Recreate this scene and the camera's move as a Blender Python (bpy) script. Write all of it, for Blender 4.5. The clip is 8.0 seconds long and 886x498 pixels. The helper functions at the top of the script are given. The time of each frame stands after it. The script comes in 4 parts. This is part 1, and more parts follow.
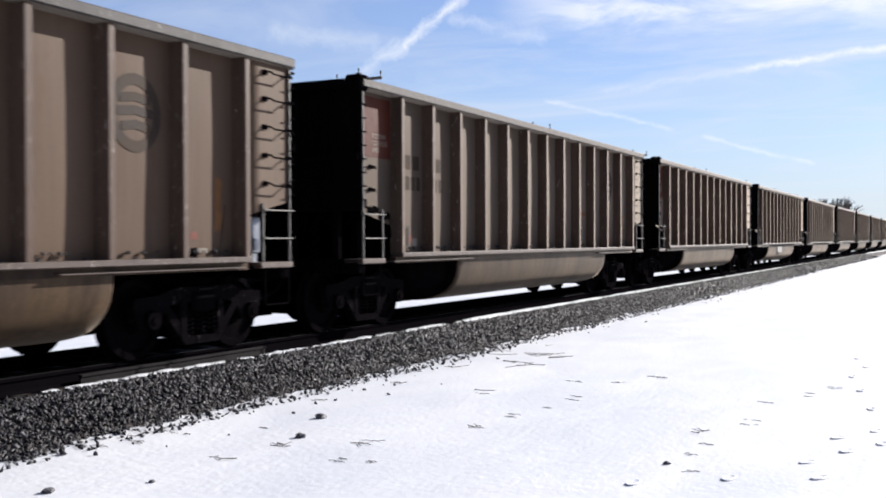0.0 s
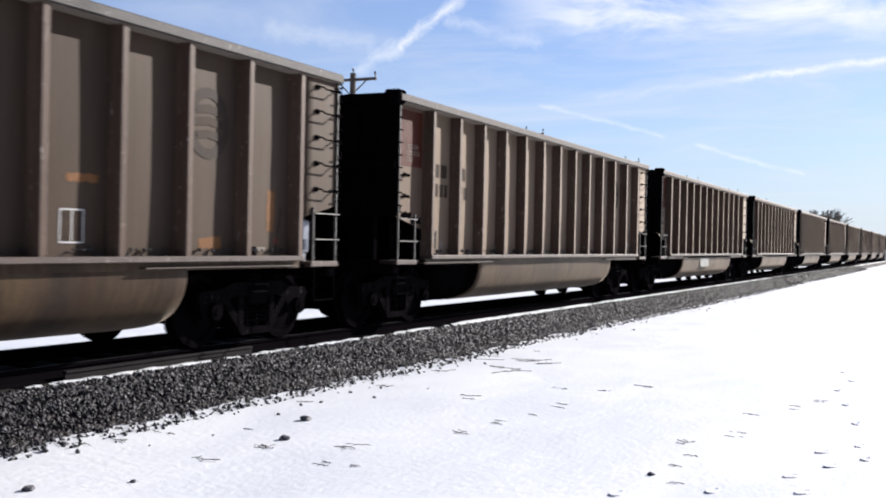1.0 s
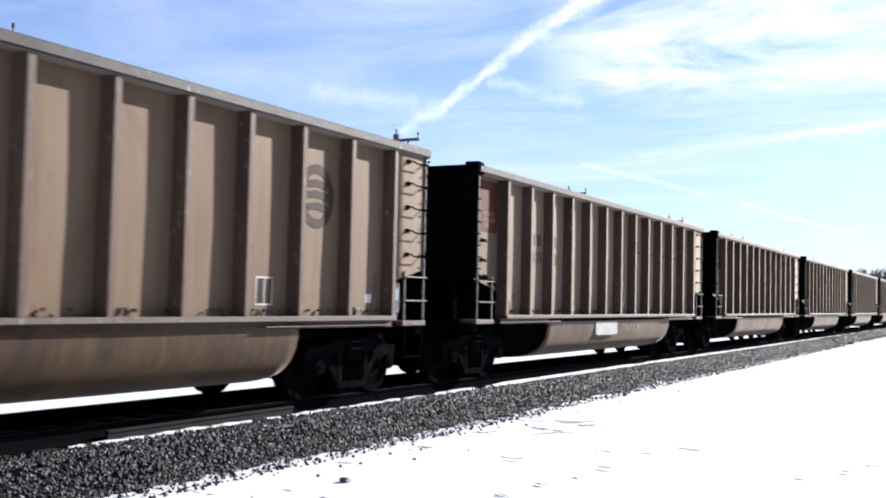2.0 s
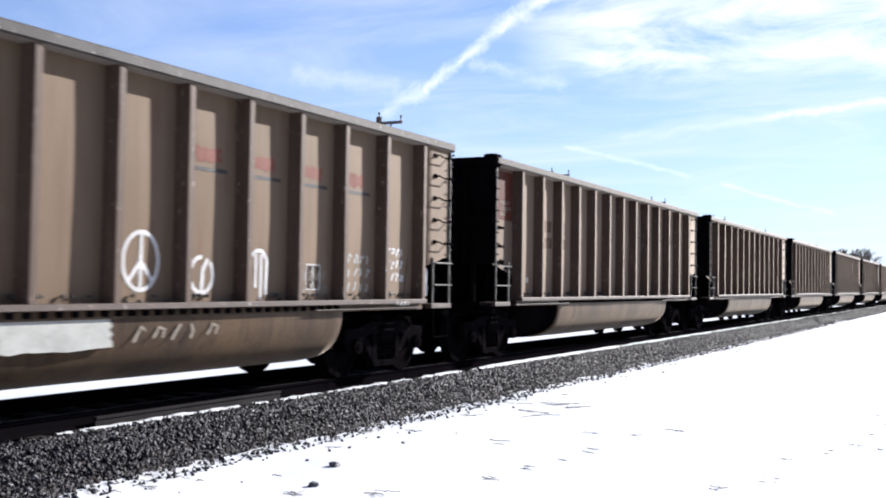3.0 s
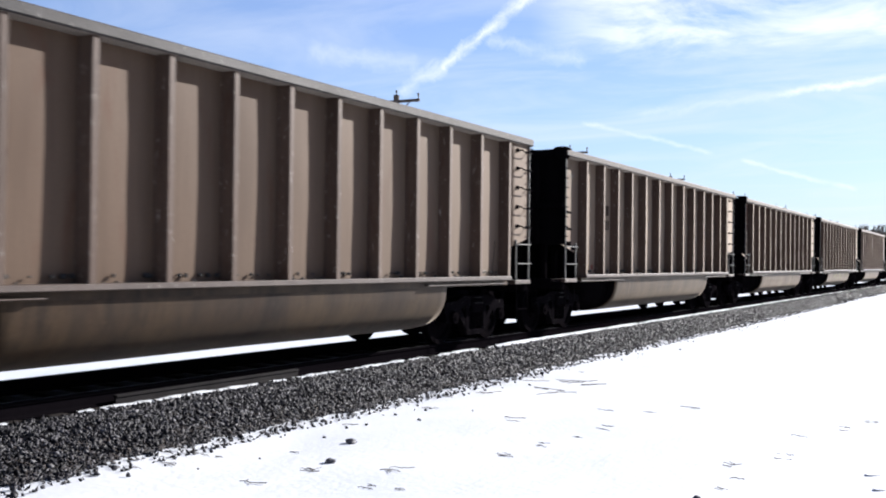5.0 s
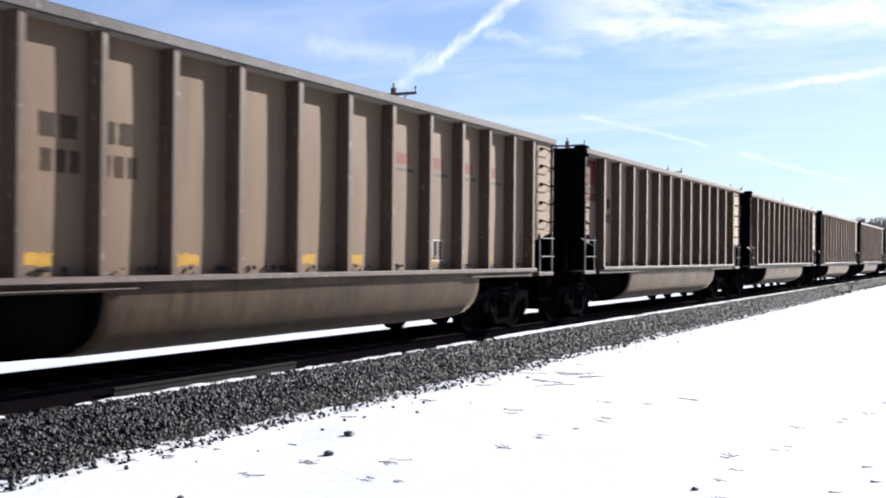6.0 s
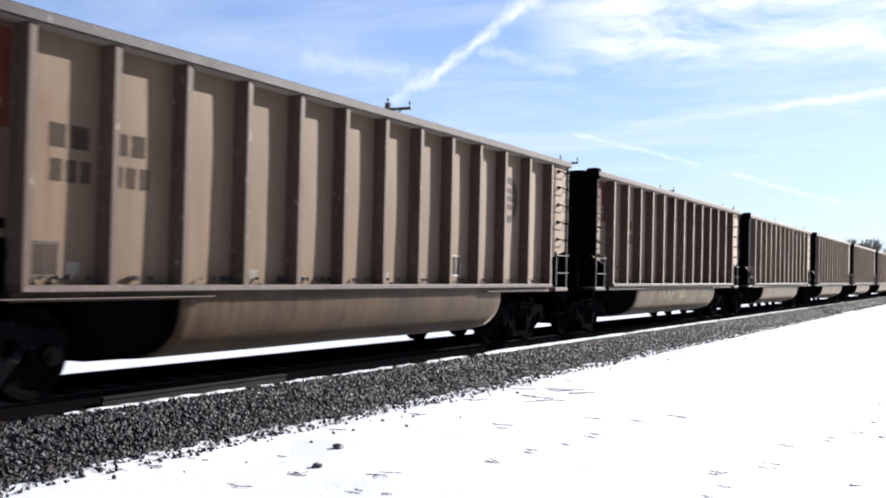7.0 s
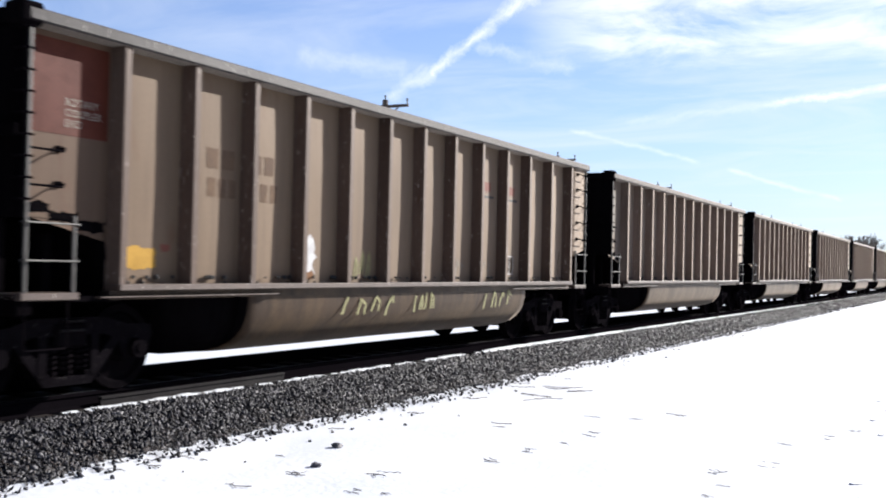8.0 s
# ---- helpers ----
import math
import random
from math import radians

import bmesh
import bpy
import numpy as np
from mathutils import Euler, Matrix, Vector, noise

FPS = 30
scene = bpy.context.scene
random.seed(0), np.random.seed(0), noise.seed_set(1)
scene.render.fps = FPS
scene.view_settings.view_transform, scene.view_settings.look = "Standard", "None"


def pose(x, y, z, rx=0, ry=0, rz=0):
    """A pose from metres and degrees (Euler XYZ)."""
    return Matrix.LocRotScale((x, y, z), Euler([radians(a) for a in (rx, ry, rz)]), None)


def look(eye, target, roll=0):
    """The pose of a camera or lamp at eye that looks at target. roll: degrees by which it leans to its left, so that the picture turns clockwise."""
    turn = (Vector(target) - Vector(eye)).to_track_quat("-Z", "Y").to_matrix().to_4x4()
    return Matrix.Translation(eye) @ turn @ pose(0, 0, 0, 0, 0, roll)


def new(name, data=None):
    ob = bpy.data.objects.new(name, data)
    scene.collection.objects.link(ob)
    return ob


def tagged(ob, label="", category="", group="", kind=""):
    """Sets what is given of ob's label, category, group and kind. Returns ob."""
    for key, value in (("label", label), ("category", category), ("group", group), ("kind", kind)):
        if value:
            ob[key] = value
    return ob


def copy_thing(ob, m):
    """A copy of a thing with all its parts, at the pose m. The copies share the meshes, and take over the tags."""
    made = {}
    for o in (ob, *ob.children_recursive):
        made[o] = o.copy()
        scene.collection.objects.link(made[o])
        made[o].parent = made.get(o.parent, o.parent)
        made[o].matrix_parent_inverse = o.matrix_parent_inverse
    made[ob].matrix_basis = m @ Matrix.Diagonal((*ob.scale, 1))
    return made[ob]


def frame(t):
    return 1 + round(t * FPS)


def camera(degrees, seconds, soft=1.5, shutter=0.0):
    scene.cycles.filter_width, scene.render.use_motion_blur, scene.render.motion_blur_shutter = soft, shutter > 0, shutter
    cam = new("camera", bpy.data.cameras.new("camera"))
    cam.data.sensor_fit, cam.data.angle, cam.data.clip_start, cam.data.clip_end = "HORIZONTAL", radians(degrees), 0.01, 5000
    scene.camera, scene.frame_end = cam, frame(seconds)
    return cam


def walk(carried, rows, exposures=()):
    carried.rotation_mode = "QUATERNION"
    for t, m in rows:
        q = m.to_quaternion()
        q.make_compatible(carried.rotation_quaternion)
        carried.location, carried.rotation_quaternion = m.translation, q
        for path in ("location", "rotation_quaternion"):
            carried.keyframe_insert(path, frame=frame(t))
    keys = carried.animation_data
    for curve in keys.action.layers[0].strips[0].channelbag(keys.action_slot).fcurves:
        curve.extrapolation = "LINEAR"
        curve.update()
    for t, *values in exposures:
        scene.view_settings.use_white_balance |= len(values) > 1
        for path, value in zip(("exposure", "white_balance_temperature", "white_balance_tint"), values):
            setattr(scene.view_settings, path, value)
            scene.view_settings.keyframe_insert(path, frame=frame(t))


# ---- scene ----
# The track runs along +y; z = 0 is the top of the rails. The camera stands beside it.
cam = camera(46.36, 8.0, soft=2.0, shutter=0.12)
PATH = (  # seconds, yaw to the left of +y, pitch up, lean, x, y, z
    (0.0, 26.35, -0.48, -0.21, -0.020, 0.003, 1.328),
    (0.1, 26.43, -0.61, -0.03, -0.015, 0.002, 1.340),
    (0.2, 26.20, -0.64, 0.14, -0.010, 0.001, 1.353),
    (0.3, 25.66, -0.43, 0.32, -0.004, -0.000, 1.365),
    (0.4, 25.22, -0.09, 0.50, 0.001, -0.001, 1.377),
    (0.5, 25.03, 0.05, 0.68, 0.006, -0.002, 1.389),
    (0.6, 25.01, -0.04, 0.78, 0.001, 0.004, 1.382),
    (0.7, 24.80, -0.16, 0.88, -0.004, 0.011, 1.375),
    (0.8, 25.03, -0.19, 0.98, -0.010, 0.017, 1.368),
    (0.9, 25.43, -0.43, 1.08, -0.015, 0.023, 1.362),
    (1.0, 25.83, -0.37, 1.18, -0.021, 0.030, 1.355),
    (1.1, 26.43, 0.12, 1.18, -0.017, 0.030, 1.356),
    (1.2, 26.66, 0.97, 1.19, -0.014, 0.030, 1.358),
    (2.3, 28.49, 2.92, 1.26, 0.024, 0.033, 1.376),
    (2.4, 28.32, 2.92, 1.26, 0.028, 0.034, 1.377),
    (2.5, 27.96, 2.76, 1.27, 0.031, 0.034, 1.379),
    (2.6, 27.75, 2.36, 1.18, 0.018, 0.029, 1.380),
    (2.7, 27.43, 2.20, 1.09, 0.005, 0.025, 1.381),
    (2.8, 27.62, 1.86, 1.01, -0.008, 0.020, 1.382),
    (2.9, 27.77, 1.84, 0.92, -0.021, 0.016, 1.383),
    (3.0, 27.31, 1.90, 0.83, -0.034, 0.011, 1.385),
    (3.1, 27.28, 1.45, 0.70, -0.028, 0.013, 1.385),
    (3.2, 27.18, 1.38, 0.56, -0.023, 0.015, 1.385),
    (3.3, 27.15, 1.66, 0.43, -0.017, 0.017, 1.385),
    (3.4, 27.55, 1.92, 0.30, -0.011, 0.019, 1.385),
    (3.5, 27.87, 1.69, 0.17, -0.005, 0.020, 1.385),
    (3.6, 27.82, 1.67, 0.20, -0.006, 0.016, 1.388),
    (3.7, 27.80, 1.37, 0.24, -0.007, 0.011, 1.390),
    (3.8, 27.23, 0.91, 0.28, -0.008, 0.006, 1.393),
    (3.9, 27.63, 0.97, 0.32, -0.008, 0.001, 1.395),
    (4.0, 27.70, 0.99, 0.36, -0.009, -0.004, 1.397),
    (4.1, 27.71, 0.92, 0.42, -0.001, -0.007, 1.398),
    (4.2, 28.02, 0.78, 0.48, 0.006, -0.011, 1.398),
    (4.3, 27.92, 0.75, 0.54, 0.014, -0.014, 1.398),
    (4.4, 27.73, 0.64, 0.60, 0.021, -0.017, 1.399),
    (4.5, 27.75, 0.73, 0.66, 0.029, -0.020, 1.399),
    (4.6, 27.85, 0.68, 0.65, 0.028, -0.020, 1.398),
    (4.7, 28.00, 0.66, 0.64, 0.028, -0.020, 1.397),
    (5.8, 28.59, 0.65, 0.56, 0.020, -0.015, 1.387),
    (5.9, 28.34, 0.50, 0.55, 0.019, -0.015, 1.387),
    (6.0, 28.18, 0.28, 0.54, 0.018, -0.014, 1.386),
    (6.1, 28.08, -0.00, 0.63, 0.017, -0.017, 1.385),
    (6.2, 28.20, -0.08, 0.71, 0.015, -0.019, 1.385),
    (6.3, 27.96, 0.02, 0.80, 0.014, -0.022, 1.384),
    (6.4, 27.94, 0.03, 0.88, 0.012, -0.024, 1.384),
    (6.5, 27.86, -0.00, 0.97, 0.010, -0.026, 1.384),
    (6.6, 27.79, 0.21, 1.04, 0.015, -0.027, 1.380),
    (6.7, 27.82, 0.45, 1.11, 0.020, -0.029, 1.375),
    (6.8, 27.89, 0.72, 1.18, 0.025, -0.030, 1.371),
    (6.9, 27.80, 0.95, 1.24, 0.030, -0.031, 1.367),
    (7.0, 27.76, 1.17, 1.31, 0.034, -0.032, 1.363),
    (7.1, 27.71, 1.22, 1.33, 0.017, -0.021, 1.367),
    (7.2, 27.59, 1.32, 1.35, 0.000, -0.011, 1.371),
    (7.3, 27.22, 1.12, 1.36, -0.017, -0.000, 1.375),
    (7.4, 27.04, 1.21, 1.38, -0.034, 0.010, 1.379),
    (7.5, 26.94, 1.17, 1.40, -0.051, 0.021, 1.383),
    (7.7, 27.12, 0.87, 1.35, -0.026, 0.004, 1.383),
    (8.0, 27.61, 0.99, 1.27, 0.011, -0.020, 1.384),
)


def aim(yaw, pitch, lean, x, y, z):
    a, b = radians(yaw), radians(pitch)
    way = Vector((-math.sin(a) * math.cos(b), math.cos(a) * math.cos(b), math.sin(b)))
    eye = Vector((x, y, z))
    return look(eye, eye + way, lean)


walk(cam, [(r[0], aim(*r[1:])) for r in PATH], exposures=((0.0, 1.17, 6480, 11), (1.2, 1.20, 6450, 11), (2.3, 1.66, 6250, 11), (3.2, 1.46, 6250, 11), (4.5, 1.38, 6250, 10), (6.0, 1.45, 6350, 11), (8.0, 1.44, 6400, 10)))

# ---- world, sun ----
SUN_TO = Vector((1.0, 2.1, 1.02)).normalized()
SUN_EL = math.asin(SUN_TO.z)
SUN_AZ = math.atan2(SUN_TO.x, SUN_TO.y)


def node(tree, kind, **values):
    n = tree.nodes.new(kind)
    for k, v in values.items():
        if k in n.inputs:
            n.inputs[k].default_value = v
    return n


def maths(tree, op, a, b=None, c=None, clamp=False):
    n = tree.nodes.new("ShaderNodeMath")
    n.operation, n.use_clamp = op, clamp
    for i, v in enumerate((a, b, c)):
        if v is None:
            continue
        if isinstance(v, (int, float)):
            n.inputs[i].default_value = v
        else:
            tree.links.new(v, n.inputs[i])
    return n.outputs[0]


def vmaths(tree, op, a, b=None):
    n = tree.nodes.new("ShaderNodeVectorMath")
    n.operation = op
    for i, v in enumerate((a, b)):
        if v is None:
            continue
        if isinstance(v, tuple):
            n.inputs[i].default_value = v
        else:
            tree.links.new(v, n.inputs[i])
    return n.outputs["Value"] if op in ("DOT_PRODUCT", "LENGTH", "DISTANCE") else n.outputs["Vector"]


def ramp(tree, fac, stops, mode="LINEAR"):
    n = tree.nodes.new("ShaderNodeValToRGB")
    n.color_ramp.interpolation = mode
    while len(n.color_ramp.elements) < len(stops):
        n.color_ramp.elements.new(0.5)
    for e, (at, col) in zip(n.color_ramp.elements, stops):
        e.position = at
        e.color = (*col, 1) if isinstance(col, tuple) else (col, col, col, 1)
    tree.links.new(fac, n.inputs["Fac"])
    return n.outputs["Color"]


def mixed(tree, fac, a, b, blend="MIX"):
    n = tree.nodes.new("ShaderNodeMix")
    n.data_type, n.blend_type = "RGBA", blend
    for slot, v in ((0, fac), (6, a), (7, b)):
        if isinstance(v, (int, float)):
            n.inputs[slot].default_value = v
        elif isinstance(v, tuple):
            n.inputs[slot].default_value = (*v, 1)
        else:
            tree.links.new(v, n.inputs[slot])
    return n.outputs[2]


def noise_tex(tree, vec, scale, detail=4.0, rough=0.55, distort=0.0):
    n = tree.nodes.new("ShaderNodeTexNoise")
    n.inputs["Scale"].default_value = scale
    n.inputs["Detail"].default_value = detail
    n.inputs["Roughness"].default_value = rough
    n.inputs["Distortion"].default_value = distort
    tree.links.new(vec, n.inputs["Vector"])
    return n.outputs["Fac"]


def mapped(tree, vec, scale=(1, 1, 1), loc=(0, 0, 0), rot=(0, 0, 0)):
    n = tree.nodes.new("ShaderNodeMapping")
    n.inputs["Scale"].default_value, n.inputs["Location"].default_value, n.inputs["Rotation"].default_value = scale, loc, rot
    tree.links.new(vec, n.inputs["Vector"])
    return n.outputs["Vector"]


def make_world():
    w = bpy.data.worlds.new("winter_sky")
    scene.world = w
    w.use_nodes = True
    t = w.node_tree
    t.nodes.clear()
    way = t.nodes.new("ShaderNodeTexCoord").outputs["Generated"]
    sky = t.nodes.new("ShaderNodeTexSky")
    sky.sky_type, sky.sun_disc = "NISHITA", False
    sky.sun_elevation, sky.sun_rotation = SUN_EL, SUN_AZ
    sky.air_density, sky.dust_density, sky.ozone_density = 1.0, 0.4, 2.0
    sep = t.nodes.new("ShaderNodeSeparateXYZ")
    t.links.new(way, sep.inputs[0])
    up = maths(t, "MAXIMUM", sep.outputs[2], 0.0)
    # cirrus on a high flat layer
    over = maths(t, "ADD", up, 0.06)
    flat = t.nodes.new("ShaderNodeCombineXYZ")
    t.links.new(maths(t, "DIVIDE", sep.outputs[0], over), flat.inputs[0])
    t.links.new(maths(t, "DIVIDE", sep.outputs[1], over), flat.inputs[1])
    layer = flat.outputs[0]
    wisps = noise_tex(t, mapped(t, layer, (0.55, 0.9, 1), (1.3, 0.4, 0), (0, 0, 0.5)), 1.6, 7, 0.6, 0.7)
    banks = noise_tex(t, mapped(t, layer, (0.35, 0.35, 1), (4.1, 2.6, 0)), 1.0, 3, 0.5, 0.3)
    bank = ramp(t, maths(t, "ADD", vmaths(t, "DOT_PRODUCT", way, tuple(Vector((-0.05, 0.95, 0.36)).normalized())), maths(t, "MULTIPLY", maths(t, "SUBTRACT", banks, 0.5), 0.10)), ((0.955, 0.0), (0.995, 1.0)))
    thick = maths(t, "MULTIPLY", ramp(t, wisps, ((0.42, 0.0), (0.74, 1.0))), ramp(t, banks, ((0.3, 0.3), (0.62, 1.0))))
    thick = maths(t, "ADD", thick, maths(t, "MULTIPLY", maths(t, "MULTIPLY", bank, 0.3), ramp(t, wisps, ((0.36, 0.0), (0.6, 1.0)))), clamp=True)
    # a puffy bank low on the sunny side
    puffs = noise_tex(t, mapped(t, way, (7, 7, 24), (0.3, 0.0, 1.1)), 1.0, 8, 0.62, 0.5)
    band = ramp(t, maths(t, "ADD", sep.outputs[2], maths(t, "MULTIPLY", maths(t, "SUBTRACT", puffs, 0.5), 0.05)), ((0.186, 0.0), (0.212, 0.9), (0.25, 1.0), (0.34, 0.2)))
    east = maths(t, "MULTIPLY", ramp(t, maths(t, "ADD", sep.outputs[0], 0.5), ((0.11, 0.0), (0.20, 1.0))), ramp(t, sep.outputs[1], ((0.3, 0.0), (0.7, 1.0))))
    puff = maths(t, "MULTIPLY", maths(t, "MULTIPLY", band, east), ramp(t, puffs, ((0.36, 0.0), (0.58, 1.0))))
    thick = maths(t, "MULTIPLY", thick, 0.75)
    # condensation trails: bands along great circles
    fray = maths(t, "SUBTRACT", noise_tex(t, way, 34, 6, 0.72, 0.6), 0.5)
    lumps = ramp(t, noise_tex(t, mapped(t, way, (1, 1, 1), (3, 1, 7)), 30, 5, 0.65), ((0.32, 0.35), (0.58, 1.0)))
    trails = None
    for d0, d1, wide, force in (((-0.290, 0.908, 0.306), (-0.398, 0.884, 0.2455), 0.0100, 0.75),
                                ((-0.394, 0.885, 0.248), (-0.4205, 0.879, 0.2225), 0.0080, 0.7),
                                ((-0.4185, 0.880, 0.2245), (-0.471, 0.863, 0.183), 0.0072, 0.7),
                                ((-0.469, 0.864, 0.186), (-0.506, 0.847, 0.160), 0.0095, 0.42),
                                ((-0.575, 0.796, 0.196), (-0.489, 0.853, 0.184), 0.0110, 0.20),
                                ((-0.430, 0.880, 0.212), (-0.345, 0.919, 0.190), 0.0090, 0.26),
                                ((-0.178, 0.972, 0.155), (0.20, 0.962, 0.186), 0.0042, 0.75),
                                ((-0.300, 0.944, 0.139), (-0.178, 0.972, 0.155), 0.0050, 0.15),
                                ((-0.350, 0.928, 0.133), (-0.238, 0.966, 0.103), 0.0030, 0.36),
                                ((-0.211, 0.973, 0.096), (-0.115, 0.991, 0.068), 0.0028, 0.40)):
        a, b = Vector(d0).normalized(), Vector(d1).normalized()
        n, mid = a.cross(b).normalized(), (a + b).normalized()
        half = a.angle(b) / 2
        side = n.cross(mid).normalized()
        off = maths(t, "ADD", vmaths(t, "DOT_PRODUCT", way, tuple(n)), maths(t, "MULTIPLY", fray, wide * 3.0))
        core = maths(t, "SUBTRACT", 1.0, maths(t, "DIVIDE", maths(t, "ABSOLUTE", off), wide), clamp=True)
        run = maths(t, "DIVIDE", maths(t, "ABSOLUTE", vmaths(t, "DOT_PRODUCT", way, tuple(side))), math.sin(half))
        ends = maths(t, "MULTIPLY", maths(t, "SUBTRACT", 1.05, run), 8.0, clamp=True)
        front = maths(t, "GREATER_THAN", vmaths(t, "DOT_PRODUCT", way, tuple(mid)), 0.0)
        one = maths(t, "MULTIPLY", maths(t, "MULTIPLY", maths(t, "MULTIPLY", core, ends), front), maths(t, "MULTIPLY", lumps, force))
        trails = one if trails is None else maths(t, "MAXIMUM", trails, one)
    # haze that thickens towards the horizon
    haze = maths(t, "POWER", maths(t, "SUBTRACT", 1.0, up, clamp=True), 8.0)
    veil = maths(t, "ADD", maths(t, "MULTIPLY", thick, 0.6), 0.08)
    toned = mixed(t, 1.0, sky.outputs[0], SKY_TINT, "MULTIPLY")
    col = mixed(t, maths(t, "MULTIPLY", haze, 0.85), toned, HAZE)
    col = mixed(t, veil, col, CLOUD)
    col = mixed(t, maths(t, "MULTIPLY", puff, 0.85, clamp=True), col, TRAIL)
    col = mixed(t, trails, col, TRAIL)
    # thin cloud scatters forwards: the sky dims away from the sun
    ahead = vmaths(t, "DOT_PRODUCT", way, tuple(SUN_TO))
    col = mixed(t, 1.0, col, ramp(t, maths(t, "MULTIPLY_ADD", ahead, 0.5, 0.5), ((0.15, 0.42), (0.60, 1.0))), "MULTIPLY")
    bg = t.nodes.new("ShaderNodeBackground")
    bg.inputs["Strength"].default_value = SKY_POWER
    t.links.new(col, bg.inputs["Color"])
    t.links.new(bg.outputs[0], t.nodes.new("ShaderNodeOutputWorld").inputs[0])


SKY_TINT, HAZE, CLOUD, TRAIL, SKY_POWER = (0.73, 0.85, 1.20), (5.3, 6.4, 7.6), (7.2, 7.6, 8.3), (9.2, 9.4, 9.7), 0.0505
make_world()
sun = new("sun", bpy.data.lights.new("sun", "SUN"))
sun.data.energy, sun.data.angle, sun.data.color = 5.0, radians(0.53), (1.0, 0.955, 0.90)
sun.matrix_basis = look(SUN_TO * 60, (0, 0, 0))


# ---- materials ----
def material(name, base, rough=0.7, metal=0.0, dirt=None, grain=30.0, stain=2.0, bump=0.15, amount=0.6, streak=False, vary=0.0, rust=None, sheen=0.5, drip=0.7, chips=0.0, grainy=1.0, dust=0.0):
    """A worn surface: base colour, fine grain, larger stains of dirt (in streaks down a wall), and relief."""
    m = bpy.data.materials.new(name)
    m.use_nodes = True
    t = m.node_tree
    b = t.nodes["Principled BSDF"]
    co = t.nodes.new("ShaderNodeTexCoord").outputs["Object"]
    info = t.nodes.new("ShaderNodeObjectInfo")
    shift = t.nodes.new("ShaderNodeCombineXYZ")
    for i in range(3):
        t.links.new(maths(t, "MULTIPLY", info.outputs["Random"], (17.0, 31.0, 23.0)[i]), shift.inputs[i])
    vec = vmaths(t, "ADD", co, shift.outputs[0])
    fine = noise_tex(t, vec, grain, 5, 0.6)
    large = noise_tex(t, mapped(t, vec, (1, 1, 0.22) if streak else (1, 1, 1)), stain, 6, 0.62, 0.4)
    col = mixed(t, ramp(t, fine, ((0.3, 0.0), (0.75, 1.0))), tuple(c * (1 - 0.22 * grainy) for c in base), tuple(min(c * (1 + 0.15 * grainy), 0.9) for c in base))
    dirt = dirt or tuple(c * 0.45 for c in base)
    col = mixed(t, maths(t, "MULTIPLY", ramp(t, large, ((0.42, 0.0), (0.72, 1.0))), amount), col, dirt)
    if streak:
        drips = noise_tex(t, mapped(t, vec, (1, 1, 0.05)), 8.0, 5, 0.65, 0.2)
        col = mixed(t, maths(t, "MULTIPLY", ramp(t, drips, ((0.46, 0.0), (0.70, 1.0))), drip), col, tuple(c * 0.62 for c in dirt))
        scuffs = noise_tex(t, mapped(t, vec, (1, 1, 0.5), (2, 7, 4)), 22.0, 6, 0.75, 0.8)
        col = mixed(t, maths(t, "MULTIPLY", ramp(t, scuffs, ((0.58, 0.0), (0.68, 1.0))), drip * 0.6), col, tuple(min(c * 1.5, 0.9) for c in base))
    if rust:
        spots = noise_tex(t, mapped(t, vec, (1, 1, 0.3) if streak else (1, 1, 1), (5, 3, 1)), stain * 2.3, 7, 0.7, 0.6)
        col = mixed(t, maths(t, "MULTIPLY", ramp(t, spots, ((0.56, 0.0), (0.7, 1.0))), 0.7), col, rust)
    if chips:
        worn = noise_tex(t, mapped(t, vec, (1, 0.8, 0.22), (3, 9, 2)), 34.0, 4, 0.7, 0.3)
        col = mixed(t, maths(t, "MULTIPLY", ramp(t, worn, ((0.63, 0.0), (0.69, 1.0))), chips), col, (0.42, 0.39, 0.36))
    if vary:
        hsv = t.nodes.new("ShaderNodeHueSaturation")
        t.links.new(maths(t, "ADD", maths(t, "MULTIPLY", info.outputs["Random"], 2 * vary), 1.0 - vary), hsv.inputs["Value"])
        t.links.new(col, hsv.inputs["Color"])
        col = hsv.outputs[0]
    t.links.new(col, b.inputs["Base Color"])
    b.inputs["Metallic"].default_value = metal
    b.inputs["Specular IOR Level"].default_value = sheen
    b.inputs["Sheen Weight"].default_value, b.inputs["Sheen Roughness"].default_value = dust, 0.35
    b.inputs["Sheen Tint"].default_value = (1.0, 0.86, 0.72, 1)
    t.links.new(maths(t, "ADD", maths(t, "MULTIPLY", large, 0.25), rough - 0.12, clamp=True), b.inputs["Roughness"])
    if bump:
        bn = t.nodes.new("ShaderNodeBump")
        bn.inputs["Strength"].default_value, bn.inputs["Distance"].default_value = bump, 0.01
        t.links.new(maths(t, "ADD", fine, large), bn.inputs["Height"])
        t.links.new(bn.outputs[0], b.inputs["Normal"])
    return m


